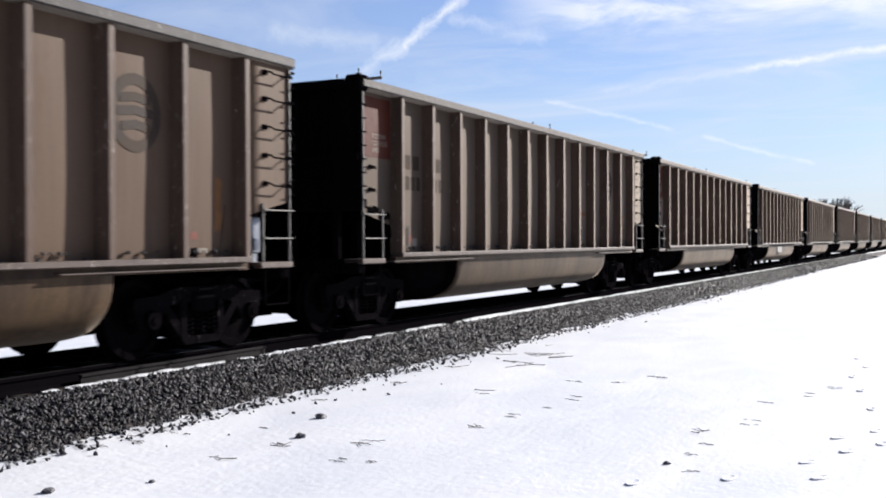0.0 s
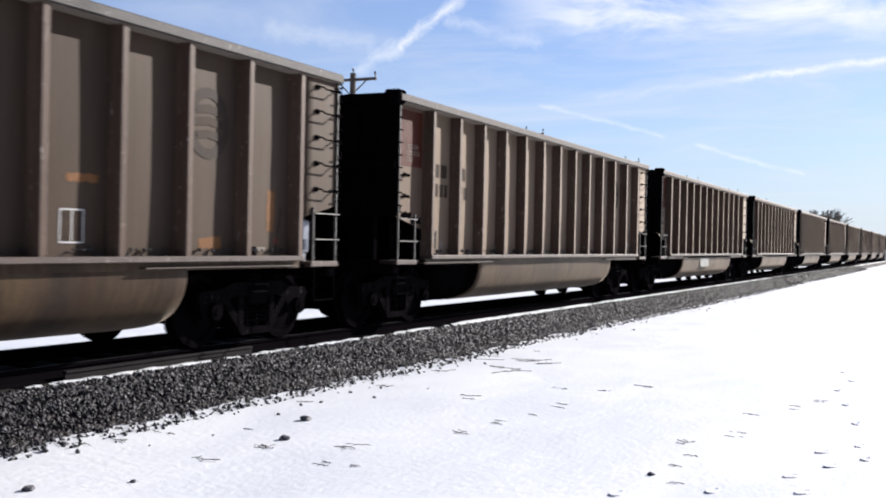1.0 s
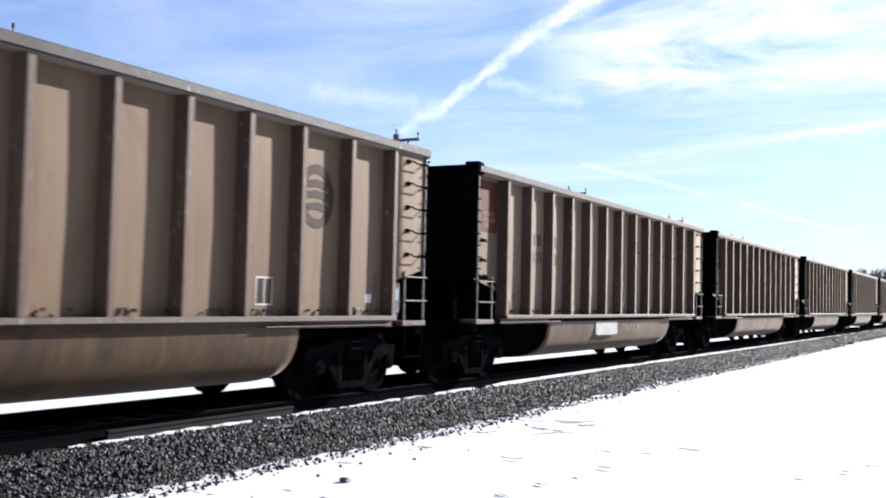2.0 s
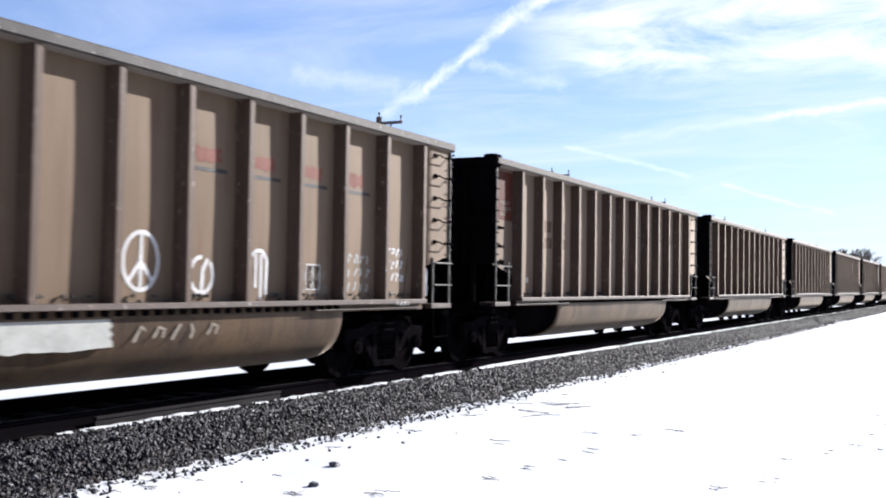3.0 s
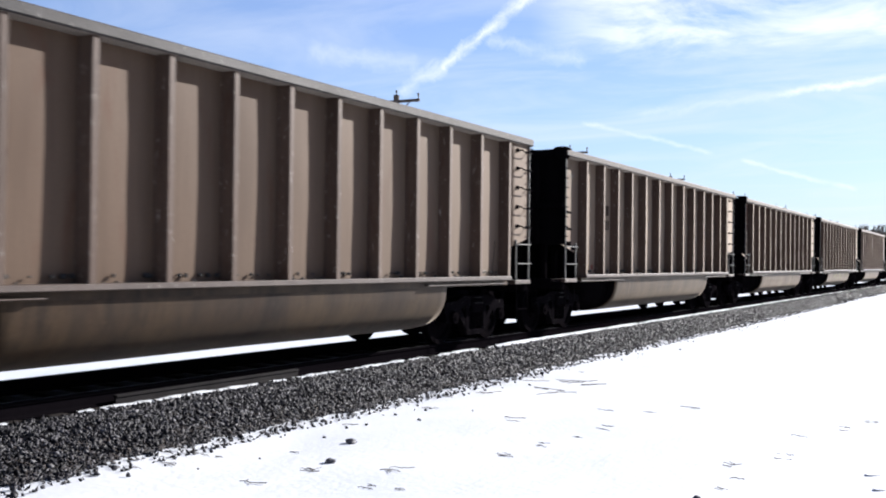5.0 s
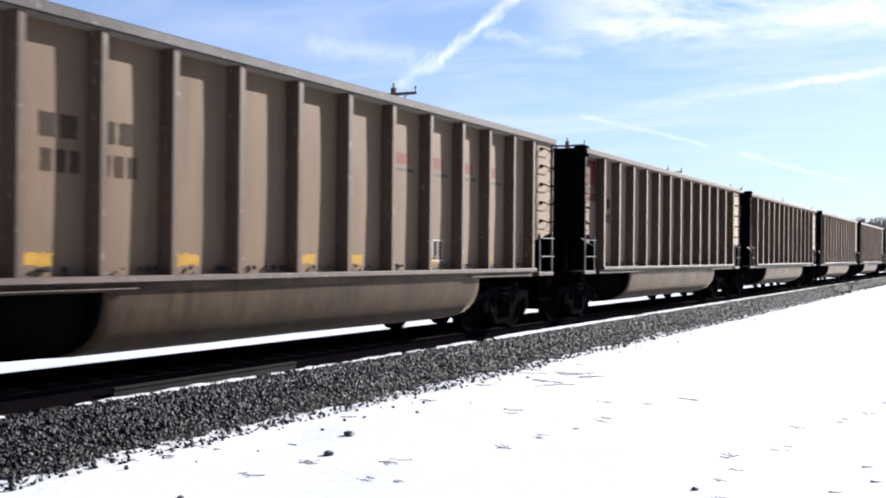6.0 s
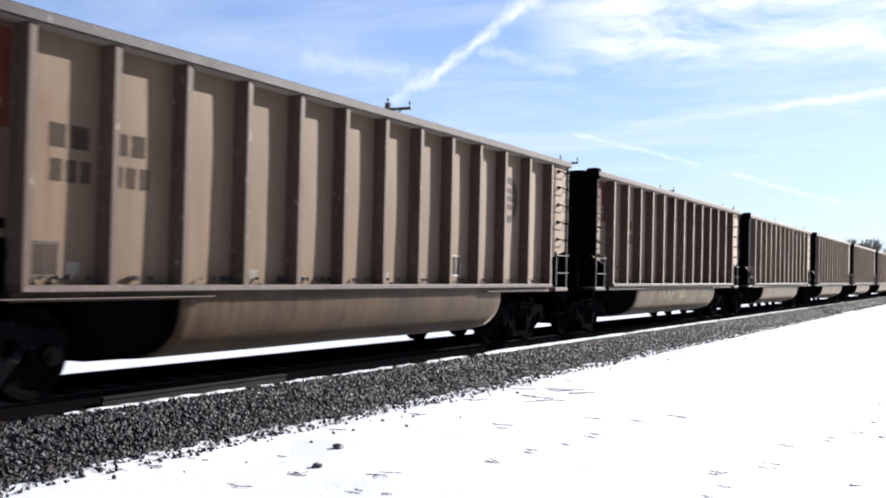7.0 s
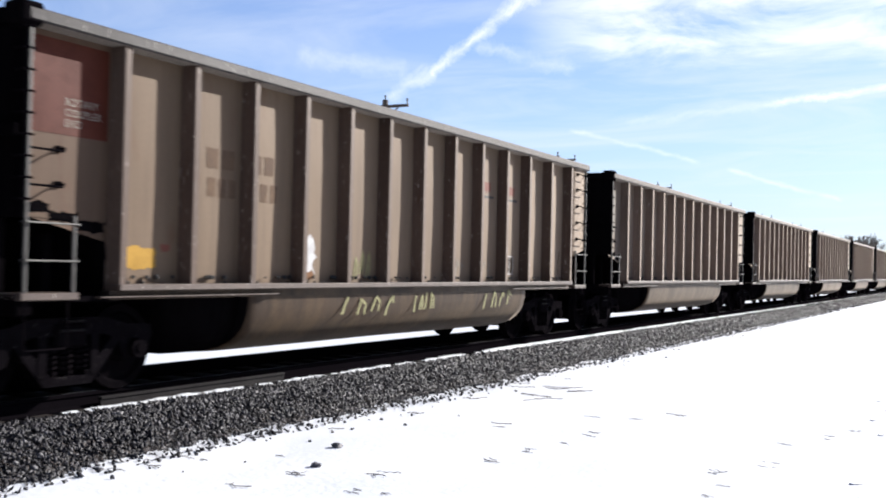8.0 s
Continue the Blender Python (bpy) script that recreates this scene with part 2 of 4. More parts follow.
PANEL_TONES = [material(n, c, 0.55, 0.0, d, 28, 0.9, 0.03, 0.6, True, 0.06, r, 0.06, 0.28, 0.0, 0.35, 0.85) for n, c, d, r in (
    ("weathered_tan_sheet", (0.126, 0.088, 0.058), (0.068, 0.045, 0.031), (0.088, 0.042, 0.024)),
    ("weathered_dark_olive_sheet", (0.046, 0.032, 0.023), (0.030, 0.019, 0.014), (0.040, 0.019, 0.010)),
    ("weathered_grey_sheet", (0.112, 0.090, 0.072), (0.070, 0.052, 0.041), (0.080, 0.043, 0.028)),
    ("weathered_brown_sheet", (0.083, 0.055, 0.038), (0.051, 0.031, 0.021), (0.062, 0.026, 0.015)),
    # Distance haze put into the sheet colour of the farthest cars
    ("haze_paled_tan_sheet", (0.24, 0.175, 0.125), (0.15, 0.105, 0.075), (0.14, 0.075, 0.045)))]
M_PANEL = PANEL_TONES[0]
M_RIB = material("weathered_aluminium_rib", (0.078, 0.053, 0.041), 0.5, 0.0, (0.038, 0.023, 0.018), 50, 2.0, 0.12, 0.6, True, 0.08, (0.046, 0.022, 0.014), 0.1, 0.45, 0.6, dust=0.9)
# Pale ribs of car 6; for cars behind it, haze painted into the colour
M_PALERIB = material("pale_hazy_aluminium_rib", (0.17, 0.125, 0.10), 0.5, 0.0, (0.09, 0.06, 0.045), 50, 2.0, 0.1, 0.6, True, 0.08, None, 0.1, 0.4, 0.5, dust=0.9)
M_CHORD = material("scuffed_aluminium_chord", (0.027, 0.024, 0.024), 0.5, 0.0, (0.011, 0.0095, 0.0095), 40, 2.2, 0.25, 0.85, sheen=0.12, chips=0.5, dust=0.4)
M_SILL = material("rusty_side_sill", (0.058, 0.038, 0.029), 0.55, 0.1, (0.026, 0.015, 0.011), 40, 1.8, 0.25, 0.8, False, 0.1, (0.04, 0.018, 0.011), 0.35, chips=0.6)
# End-sheet black holds the shade of faces turned from the sun, besides soot
M_END = material("soot_and_shade_end_sheet", (0.0036, 0.0031, 0.0036), 0.95, 0.0, (0.002, 0.0016, 0.002), 30, 1.5, 0.15, 0.6, True, 0.0, None, 0.0)
M_TUB = material("rust_stained_tub", (0.054, 0.034, 0.019), 0.5, 0.0, (0.014, 0.009, 0.008), 30, 1.1, 0.15, 1.0, True, 0.25, (0.026, 0.012, 0.007), 0.08, dust=0.12)
# Darker than real iron: shade under the cars is in these two colours
M_IRON = material("shade_black_cast_iron", (0.0036, 0.0031, 0.0038), 0.85, 0.0, (0.006, 0.0046, 0.005), 35, 4.0, 0.4, 0.6, False, 0.0, None, 0.0)
M_FRAME = material("dusty_shaded_cast_iron", (0.0050, 0.0043, 0.0052), 0.85, 0.0, (0.003, 0.0025, 0.003), 30, 5.0, 0.4, 0.8, False, 0.0, None, 0.0, chips=0.12)
M_DUSTY = material("dusty_old_steel", (0.011, 0.0095, 0.010), 0.85, 0.0, (0.005, 0.0042, 0.0048), 25, 2.0, 0.3, 0.8, sheen=0.1)
M_GREY = material("grey_worn_steel", (0.026, 0.023, 0.021), 0.55, 0.2, (0.016, 0.013, 0.011), 60, 6.0, 0.2, 0.7)
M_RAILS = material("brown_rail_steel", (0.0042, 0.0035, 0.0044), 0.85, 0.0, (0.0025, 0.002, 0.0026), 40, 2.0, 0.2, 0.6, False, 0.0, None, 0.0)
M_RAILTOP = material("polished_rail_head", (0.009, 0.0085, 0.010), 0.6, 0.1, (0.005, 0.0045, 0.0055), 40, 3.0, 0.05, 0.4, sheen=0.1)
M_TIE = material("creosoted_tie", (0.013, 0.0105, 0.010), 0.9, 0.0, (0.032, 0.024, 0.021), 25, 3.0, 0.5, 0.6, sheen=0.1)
M_COAL = material("coal", (0.012, 0.011, 0.011), 0.75, 0.0, (0.010, 0.010, 0.010), 14, 3.0, 1.0, 0.6)
M_POLE = material("weathered_pole_wood", (0.09, 0.07, 0.058), 0.85, 0.0, (0.05, 0.037, 0.033), 20, 3.0, 0.4, 0.6, True)
M_BED = material("ballast_bed", (0.046, 0.040, 0.041), 0.9, 0.0, (0.030, 0.027, 0.029), 28, 4.0, 1.0, 0.7, sheen=0.1)
M_GEAR = material("pale_grey_equipment_paint", (0.15, 0.17, 0.21), 0.4, 0.0, (0.05, 0.05, 0.06), 40, 7.0, 0.1, 0.8)
M_BARK = material("bare_bark", (0.10, 0.085, 0.075), 0.9, 0.0, None, 12, 2.0, 0.3, 0.5)


def snow_material():
    m = bpy.data.materials.new("sunlit_snow")
    m.use_nodes = True
    t = m.node_tree
    b = t.nodes["Principled BSDF"]
    co = t.nodes.new("ShaderNodeNewGeometry").outputs["Position"]
    drift = noise_tex(t, mapped(t, co, (1, 0.45, 1)), 0.9, 5, 0.6, 0.5)
    crust = noise_tex(t, co, 14, 5, 0.6)
    t.links.new(mixed(t, ramp(t, drift, ((0.35, 0.0), (0.7, 1.0))), (0.48, 0.50, 0.54), (0.57, 0.58, 0.60)), b.inputs["Base Color"])
    b.inputs["Roughness"].default_value = 0.75
    bn = t.nodes.new("ShaderNodeBump")
    bn.inputs["Strength"].default_value, bn.inputs["Distance"].default_value = 0.35, 0.06
    t.links.new(maths(t, "ADD", drift, maths(t, "MULTIPLY", crust, 0.3)), bn.inputs["Height"])
    t.links.new(bn.outputs[0], b.inputs["Normal"])
    return m


M_SNOW = snow_material()


def stone_material():
    m = bpy.data.materials.new("crushed_stone")
    m.use_nodes = True
    t = m.node_tree
    b = t.nodes["Principled BSDF"]
    rnd = t.nodes.new("ShaderNodeNewGeometry").outputs["Random Per Island"]
    co = t.nodes.new("ShaderNodeTexCoord").outputs["Object"]
    col = ramp(t, rnd, ((0.0, (0.006, 0.0055, 0.0072)), (0.45, (0.013, 0.012, 0.0152)), (0.75, (0.032, 0.030, 0.036)), (0.93, (0.065, 0.062, 0.070)), (1.0, (0.13, 0.125, 0.13))))
    col = mixed(t, 0.5, col, ramp(t, noise_tex(t, co, 60, 4), ((0.3, 0.4), (0.7, 1.0))), "MULTIPLY")
    t.links.new(col, b.inputs["Base Color"])
    b.inputs["Roughness"].default_value = 0.6
    b.inputs["Specular IOR Level"].default_value = 0.25
    return m


M_STONE = stone_material()


def paint(name, col, rough=0.6):
    return material(name, col, rough, 0.0, tuple(c * 0.6 for c in col), 60, 5.0, 0.05, 0.7, False, 0.0, None, 0.1)


M_WHITE = paint("chalky_white_paint", (0.46, 0.45, 0.44))
M_FADED = paint("faded_white_paint", (0.20, 0.175, 0.145))
M_DARK = material("faded_dark_lettering", (0.030, 0.021, 0.016), 0.8, 0.0, (0.058, 0.038, 0.024), 60, 5.0, 0.05, 0.7, False, 0.0, None, 0.08)
M_FAINT = material("nearly_worn_off_lettering", (0.080, 0.051, 0.034), 0.8, 0.0, (0.115, 0.074, 0.046), 60, 5.0, 0.05, 0.8, False, 0.0, None, 0.1)
M_EMBLEM = material("worn_emblem_paint", (0.030, 0.021, 0.016), 0.8, 0.0, (0.052, 0.034, 0.021), 30, 3.0, 0.05, 0.8, False, 0.0, None, 0.2)
M_RED = paint("faded_red_paint", (0.145, 0.050, 0.036))
M_REDEND = paint("oxide_red_paint", (0.064, 0.016, 0.009))
M_YELLOW = paint("yellow_reflective_paint", (0.33, 0.185, 0.028))
M_ORANGE = paint("rust_orange_stain", (0.15, 0.068, 0.026))
M_GREEN = paint("pale_green_spray_paint", (0.22, 0.21, 0.10))
M_PALE = paint("pale_grey_green_spray_paint", (0.29, 0.29, 0.27))
M_BOX = paint("grey_cabinet_paint", (0.45, 0.45, 0.46))


# ---- mesh helpers ----
def part(name, bm, mat, parent=None, label="", smooth=False):
    """Links a bmesh (or shares a ready mesh) as one object, under parent if given."""
    if isinstance(bm, bmesh.types.BMesh):
        me = bpy.data.meshes.new(name)
        bmesh.ops.recalc_face_normals(bm, faces=bm.faces)
        bm.to_mesh(me)
        bm.free()
        me.materials.append(mat)
        if smooth:
            me.polygons.foreach_set("use_smooth", [True] * len(me.polygons))
    else:
        me = bm
    ob = new(name, me)
    ob.parent = parent
    return tagged(ob, label)


def box(bm, x0, x1, y0, y1, z0, z1, bevel=0.0):
    v = [bm.verts.new((x, y, z)) for x in (x0, x1) for y in (y0, y1) for z in (z0, z1)]
    f = [bm.faces.new([v[i] for i in q]) for q in ((0, 1, 3, 2), (4, 6, 7, 5), (0, 4, 5, 1), (2, 3, 7, 6), (0, 2, 6, 4), (1, 5, 7, 3))]
    if bevel:
        bmesh.ops.bevel(bm, geom=list({e for g in f for e in g.edges}), offset=bevel, segments=1, affect="EDGES")
    return bm


def rod(bm, points, r, n=6):
    """A bent round bar through the points."""
    rings = []
    pts = [Vector(p) for p in points]
    for i, p in enumerate(pts):
        d = (pts[min(i + 1, len(pts) - 1)] - pts[max(i - 1, 0)]).normalized()
        a = d.cross(Vector((0.3, 0.5, 0.81))).normalized()
        b = d.cross(a)
        rings.append([bm.verts.new(p + r * (math.cos(k * 2 * math.pi / n) * a + math.sin(k * 2 * math.pi / n) * b)) for k in range(n)])
    for r0, r1 in zip(rings, rings[1:]):
        for k in range(n):
            bm.faces.new((r0[k], r0[(k + 1) % n], r1[(k + 1) % n], r1[k]))
    bm.faces.new(rings[0])
    bm.faces.new(rings[-1])
    return bm


def extrude_x(bm, outline, x0, x1):
    """A plate with the outline (y, z), thick from x0 to x1."""
    a = [bm.verts.new((x0, y, z)) for y, z in outline]
    b = [bm.verts.new((x1, y, z)) for y, z in outline]
    bm.faces.new(a)
    bm.faces.new(b)
    for i in range(len(a)):
        j = (i + 1) % len(a)
        bm.faces.new((a[i], a[j], b[j], b[i]))
    return bm


def disc_x(bm, y, z, r, x0, x1, n=20, r2=None):
    a = [bm.verts.new((x0, y + r * math.cos(k * 2 * math.pi / n), z + r * math.sin(k * 2 * math.pi / n))) for k in range(n)]
    r2 = r if r2 is None else r2
    b = [bm.verts.new((x1, y + r2 * math.cos(k * 2 * math.pi / n), z + r2 * math.sin(k * 2 * math.pi / n))) for k in range(n)]
    bm.faces.new(a)
    bm.faces.new(b)
    for i in range(n):
        j = (i + 1) % n
        bm.faces.new((a[i], a[j], b[j], b[i]))
    return bm


def mesh_of(name, verts, faces, mat, smooth=False):
    me = bpy.data.meshes.new(name)
    me.from_pydata([tuple(map(float, v)) for v in verts], [], [tuple(map(int, f)) for f in faces])
    me.materials.append(mat)
    if smooth:
        me.polygons.foreach_set("use_smooth", [True] * len(me.polygons))
    me.update()
    return me


# ---- ground, ballast, track ----
TRACK_X = -9.05
NEAR_RAIL, FAR_RAIL = TRACK_X + 0.755, TRACK_X - 0.755
GROUND = -0.44


def steps(a, b, fine_a, fine_b, fine, coarse):
    """Coordinates from a to b, close together between fine_a and fine_b and ever wider outside."""
    mid = list(np.arange(fine_a, fine_b + 1e-6, fine))
    out, d = [], fine
    x = fine_b
    while x < b:
        d = min(d * 1.35, coarse)
        x += d
        out.append(min(x, b))
    low, d, x = [], fine, fine_a
    while x > a:
        d = min(d * 1.35, coarse)
        x -= d
        low.append(max(x, a))
    return low[::-1] + mid + out


def ground_z(x, y):
    """Height of the snow: nearly level, lower behind the track, sunk under the ballast."""
    if TRACK_X - 1.7 < x < TRACK_X + 1.7:
        return GROUND - 0.1
    near = max(0.0, 1 - max(abs(x) / 60, abs(y) / 120))
    z = GROUND + near * (0.035 * noise.noise((x * 0.3, y * 0.18, 0)) + 0.014 * noise.noise((x * 1.3, y * 0.9, 3)))
    if x < TRACK_X - 1.9:
        z -= 0.75 * min(1, (TRACK_X - 1.9 - x) / 1.8)
    return z


def ground_sheet():
    xs = steps(-4000, 4000, -13, 6, 0.25, 600)
    ys = steps(-4000, 4000, -2, 50, 0.3, 600)
    verts = []
    for y in ys:
        for x in xs:
            z = ground_z(x, y)
            verts.append((x, y, z))
    n = len(xs)
    faces = [(j * n + i, j * n + i + 1, (j + 1) * n + i + 1, (j + 1) * n + i) for j in range(len(ys) - 1) for i in range(n - 1)]
    ob = new("ground", mesh_of("ground", verts, faces, M_SNOW, True))
    tagged(ob, "flat snow-covered ground, sunlit and wind-crusted", "ground", kind="structure")


ground_sheet()


def bed_height(x):
    """Top of the ballast across the track."""
    d = abs(x - TRACK_X)
    if d < 1.55:
        return -0.17
    return max(-0.17 - (d - 1.55) * 0.66, GROUND - 0.12)


def ballast_bed():
    xs = [TRACK_X + d for d in (-2.3, -2.0, -1.75, -1.55, -1.2, -0.6, 0, 0.6, 1.2, 1.55, 1.75, 2.0, 2.3)]
    ys = steps(-60, 900, -2, 50, 0.3, 12)
    verts = [(x, y, bed_height(x) + 0.02 * noise.noise((x * 3, y * 3, 7)) - (0.03 if y < 48 else 0)) for y in ys for x in xs]
    n = len(xs)
    faces = [(j * n + i, j * n + i + 1, (j + 1) * n + i + 1, (j + 1) * n + i) for j in range(len(ys) - 1) for i in range(n - 1)]
    ob = new("ballast", mesh_of("ballast", verts, faces, M_BED))
    tagged(ob, "dark grey crushed-stone railway ballast bank", "ballast", kind="structure")
    return ob


BALLAST = ballast_bed()


def ballast_stones():
    """Loose crushed stones on the near shoulder and slope, as one heap."""
    rng = np.random.default_rng(4)
    base = np.array([(1, 0, 0), (-1, 0, 0), (0, 1, 0), (0, -1, 0), (0, 0, 1), (0, 0, -1)], float)
    tri = np.array([(0, 2, 4), (2, 1, 4), (1, 3, 4), (3, 0, 4), (2, 0, 5), (1, 2, 5), (3, 1, 5), (0, 3, 5)])
    allv, allf, k = [], [], 0
    for y0, y1, per, size in ((4.0, 16.0, 1950, 0.0215), (16.0, 30.0, 1350, 0.0235), (30.0, 55.0, 850, 0.027), (55.0, 110.0, 200, 0.045)):
        count = int((y1 - y0) * 1.5 * per)
        for _ in range(count):
            x = TRACK_X + 1.0 + 1.5 * rng.random() ** 0.9
            y = y0 + (y1 - y0) * rng.random()
            edge = 1.98 + 0.26 * noise.noise((y * 0.9, 0, 11)) + 0.20 * noise.noise((y * 2.6, 0, 5))
            d = x - TRACK_X
            if d > edge + 0.12 and rng.random() < 0.93:
                continue
            s = size * (0.55 + 0.9 * rng.random() ** 1.5)
            z = max(bed_height(x), GROUND + 0.01) + s * 0.2
            v = base * (s * (0.5 + 0.8 * rng.random((6, 1)))) * (1.45, 0.95, 0.6) + rng.normal(0, s * 0.24, (6, 3))
            q = rng.normal(size=4)
            q /= np.linalg.norm(q)
            a, b, c, e = q
            rot = np.array([[1 - 2 * (c * c + e * e), 2 * (b * c - a * e), 2 * (b * e + a * c)],
                            [2 * (b * c + a * e), 1 - 2 * (b * b + e * e), 2 * (c * e - a * b)],
                            [2 * (b * e - a * c), 2 * (c * e + a * b), 1 - 2 * (b * b + c * c)]])
            allv.append(v @ rot.T + (x, y, z))
            allf.append(tri + k)
            k += 6
    v, f = np.concatenate(allv), np.concatenate(allf)
    me = bpy.data.meshes.new("ballast_stones")
    me.vertices.add(len(v))
    me.vertices.foreach_set("co", v.astype(np.float32).ravel())
    me.loops.add(len(f) * 3)
    me.loops.foreach_set("vertex_index", f.astype(np.int32).ravel())
    me.polygons.add(len(f))
    me.polygons.foreach_set("loop_start", np.arange(0, len(f) * 3, 3, dtype=np.int32))
    me.update(calc_edges=True)
    me.materials.append(M_STONE)
    tagged(new("ballast_stones", me), "loose grey crushed stones on the ballast shoulder", "gravel", kind="stuff")


ballast_stones()


def track():
    base = tagged(new("railway_track"), "brown steel rails on dark wooden ties in ballast", "railway track", kind="structure")
    base.location = (TRACK_X, 0, 0)
    prof = ((-0.075, -0.17), (-0.075, -0.155), (-0.015, -0.135), (-0.012, -0.045), (-0.036, -0.035), (-0.037, -0.006), (-0.03, 0.0),
            (0.03, 0.0), (0.037, -0.006), (0.036, -0.035), (0.012, -0.045), (0.015, -0.135), (0.075, -0.155), (0.075, -0.17))
    for x in (0.755, -0.755):
        bm = bmesh.new()
        a = [bm.verts.new((x + px, -60, pz)) for px, pz in prof]
        b = [bm.verts.new((x + px, 900, pz)) for px, pz in prof]
        for i in range(len(a)):
            bm.faces.new((a[i], a[(i + 1) % len(a)], b[(i + 1) % len(a)], b[i]))
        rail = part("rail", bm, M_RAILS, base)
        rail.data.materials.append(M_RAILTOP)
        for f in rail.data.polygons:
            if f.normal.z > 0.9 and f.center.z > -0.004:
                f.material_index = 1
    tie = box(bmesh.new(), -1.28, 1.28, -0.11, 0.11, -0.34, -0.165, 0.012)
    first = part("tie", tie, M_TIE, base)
    first.location = (0, -6.0, 0)
    for i in range(1, 200):
        part("tie", first.data, None, base).location = (0, -6.0 + 0.55 * i, 0)


track()


def snow_strip():
    """Old snow lying in thin broken drifts along the foot of the near rail."""
    verts, faces = [], []
    y, last = 3.0, None
    while y < 420:
        step = 0.05 if y < 30 else 0.12 if y < 60 else 0.8
        deep = 0.55 * noise.noise((y * 0.8, 2, 0)) + 0.42 * noise.noise((y * 2.7, 5, 1)) + 0.22 * noise.noise((y * 9.0, 8, 3)) + min(0.28, 0.08 + 0.014 * (y - 6)) + (0.4 if y > 17 else 0.0)
        if deep > 0:
            h = min(0.034 if y < 17 else 0.05, 0.012 + 0.055 * deep)
            x = NEAR_RAIL + 0.235 + 0.03 * noise.noise((y * 1.1, 0, 9)) + 0.014 * noise.noise((y * 6, 0, 4))
            k = len(verts)
            verts += [(x - 0.025 - h, y, -0.168), (x - 0.01, y, -0.158 + h), (x + 0.02 + h * 0.4, y, -0.160 + h * 0.6), (x + 0.04 + h * 1.2, y, -0.172)]
            if last is not None:
                faces += [(last + q, last + q + 1, k + q + 1, k + q) for q in range(3)]
            last = k
        else:
            last = None
        y += step
    tagged(new("snow_ribbon", mesh_of("snow_ribbon", verts, faces, M_SNOW, True)), "thin broken ribbons of snow along the rail foot", "snow", kind="stuff")


snow_strip()


def spare_rail():
    """A dusty length of old rail left on the tie ends beside the near rail."""
    bm = bmesh.new()
    prof = ((-0.05, -0.16), (-0.05, -0.148), (-0.012, -0.138), (-0.012, -0.085), (-0.03, -0.078), (-0.03, -0.055), (0.03, -0.055), (0.03, -0.078), (0.012, -0.085), (0.012, -0.138), (0.05, -0.148), (0.05, -0.16))
    x = NEAR_RAIL + 0.125
    a = [bm.verts.new((x + u, 7.95, z)) for u, z in prof]
    b = [bm.verts.new((x + u, 11.15, z)) for u, z in prof]
    for i in range(len(a)):
        bm.faces.new((a[i], a[(i + 1) % len(a)], b[(i + 1) % len(a)], b[i]))
    bm.faces.new(a)
    bm.faces.new(b)
    tagged(part("spare_rail", bm, M_DUSTY), "dusty length of old steel rail lying beside the track", "rail")


spare_rail()


# ---- the coal train ----
PITCH, BODY = 16.18, 14.49
HALF = BODY / 2
RIB0, RIBS = 1.215, 13
RIB_AT = [RIB0 + 1.019 * i + (0.07 * (i - 10) if i > 10 else 0.0) for i in range(RIBS)]  # metres from the near end
SIDE, SHEET = 1.605, 1.41
SILL, TOP = 1.12, 3.60


def sheet_x(d, z):
    """How far the side sheet stands from the car's middle line, d metres from the near end: bulged by the load and dented."""
    u = ((d - RIB0) / 1.02) % 1.0
    w = min(max((z - SILL) / (3.5 - SILL), 0.0), 1.0)
    b = 0.012 if RIB0 < d < RIB_AT[-1] else 0.0
    last = RIB_AT[-1]
    if d > last:
        b_end = 0.16 * min(1.0, (d - last) / 0.09)
        return SHEET + b_end + 0.004 * noise.noise((d * 2.6, z * 2.1, 8))
    return SHEET + b * math.sin(math.pi * u) * math.sin(math.pi * w) + 0.006 * noise.noise((d * 0.9, z * 0.8, 3)) + 0.003 * noise.noise((d * 2.6, z * 2.1, 8))


def panel_bm(y0, y1, z0, z1, side, cut=0.0):
    """A side sheet between two ribs; cut: rise of its lower edge towards the car's end."""
    bm = bmesh.new()
    ny, nz = 6, 14
    grid = []
    for i in range(ny + 1):
        row = []
        for j in range(nz + 1):
            y = y0 + (y1 - y0) * i / ny
            low = z0 + cut * i / ny
            z = low + (z1 - low) * j / nz
            row.append(bm.verts.new((side * sheet_x(y + HALF, z), y, z)))
        grid.append(row)
    for i in range(ny):
        for j in range(nz):
            bm.faces.new((grid[i][j], grid[i + 1][j], grid[i + 1][j + 1], grid[i][j + 1]))
    return bm


def tub_bm(stations):
    """A rounded belly below the sill, lofted along the car through (y, width, depth)."""
    bm = bmesh.new()
    rings = []
    for y, wide, deep in stations:
        ring = []
        w, d = 1.50 * wide, 0.81 * deep
        for k in range(19):
            a = math.pi * k / 18
            c, s = math.cos(a), math.sin(a)
            x = w * math.copysign(abs(c) ** 0.5, c)
            ring.append(bm.verts.new((x, y - HALF, SILL - 0.03 - d * s ** 0.7)))
        rings.append(ring)
    for r0, r1 in zip(rings, rings[1:]):
        for k in range(18):
            bm.faces.new((r0[k], r0[k + 1], r1[k + 1], r1[k]))
    bm.faces.new(rings[0])
    bm.faces.new(rings[-1])
    return bm


BELLY = ((3.33, 0.985, 0.97), (3.36, 1.0, 0.99), (3.5, 1.0, 1.0), (5.6, 0.995, 1.0), (7.2, 1.0, 0.99), (9.0, 0.995, 1.0), (11.30, 1.0, 1.0), (11.50, 1.0, 0.99), (11.54, 0.985, 0.96))
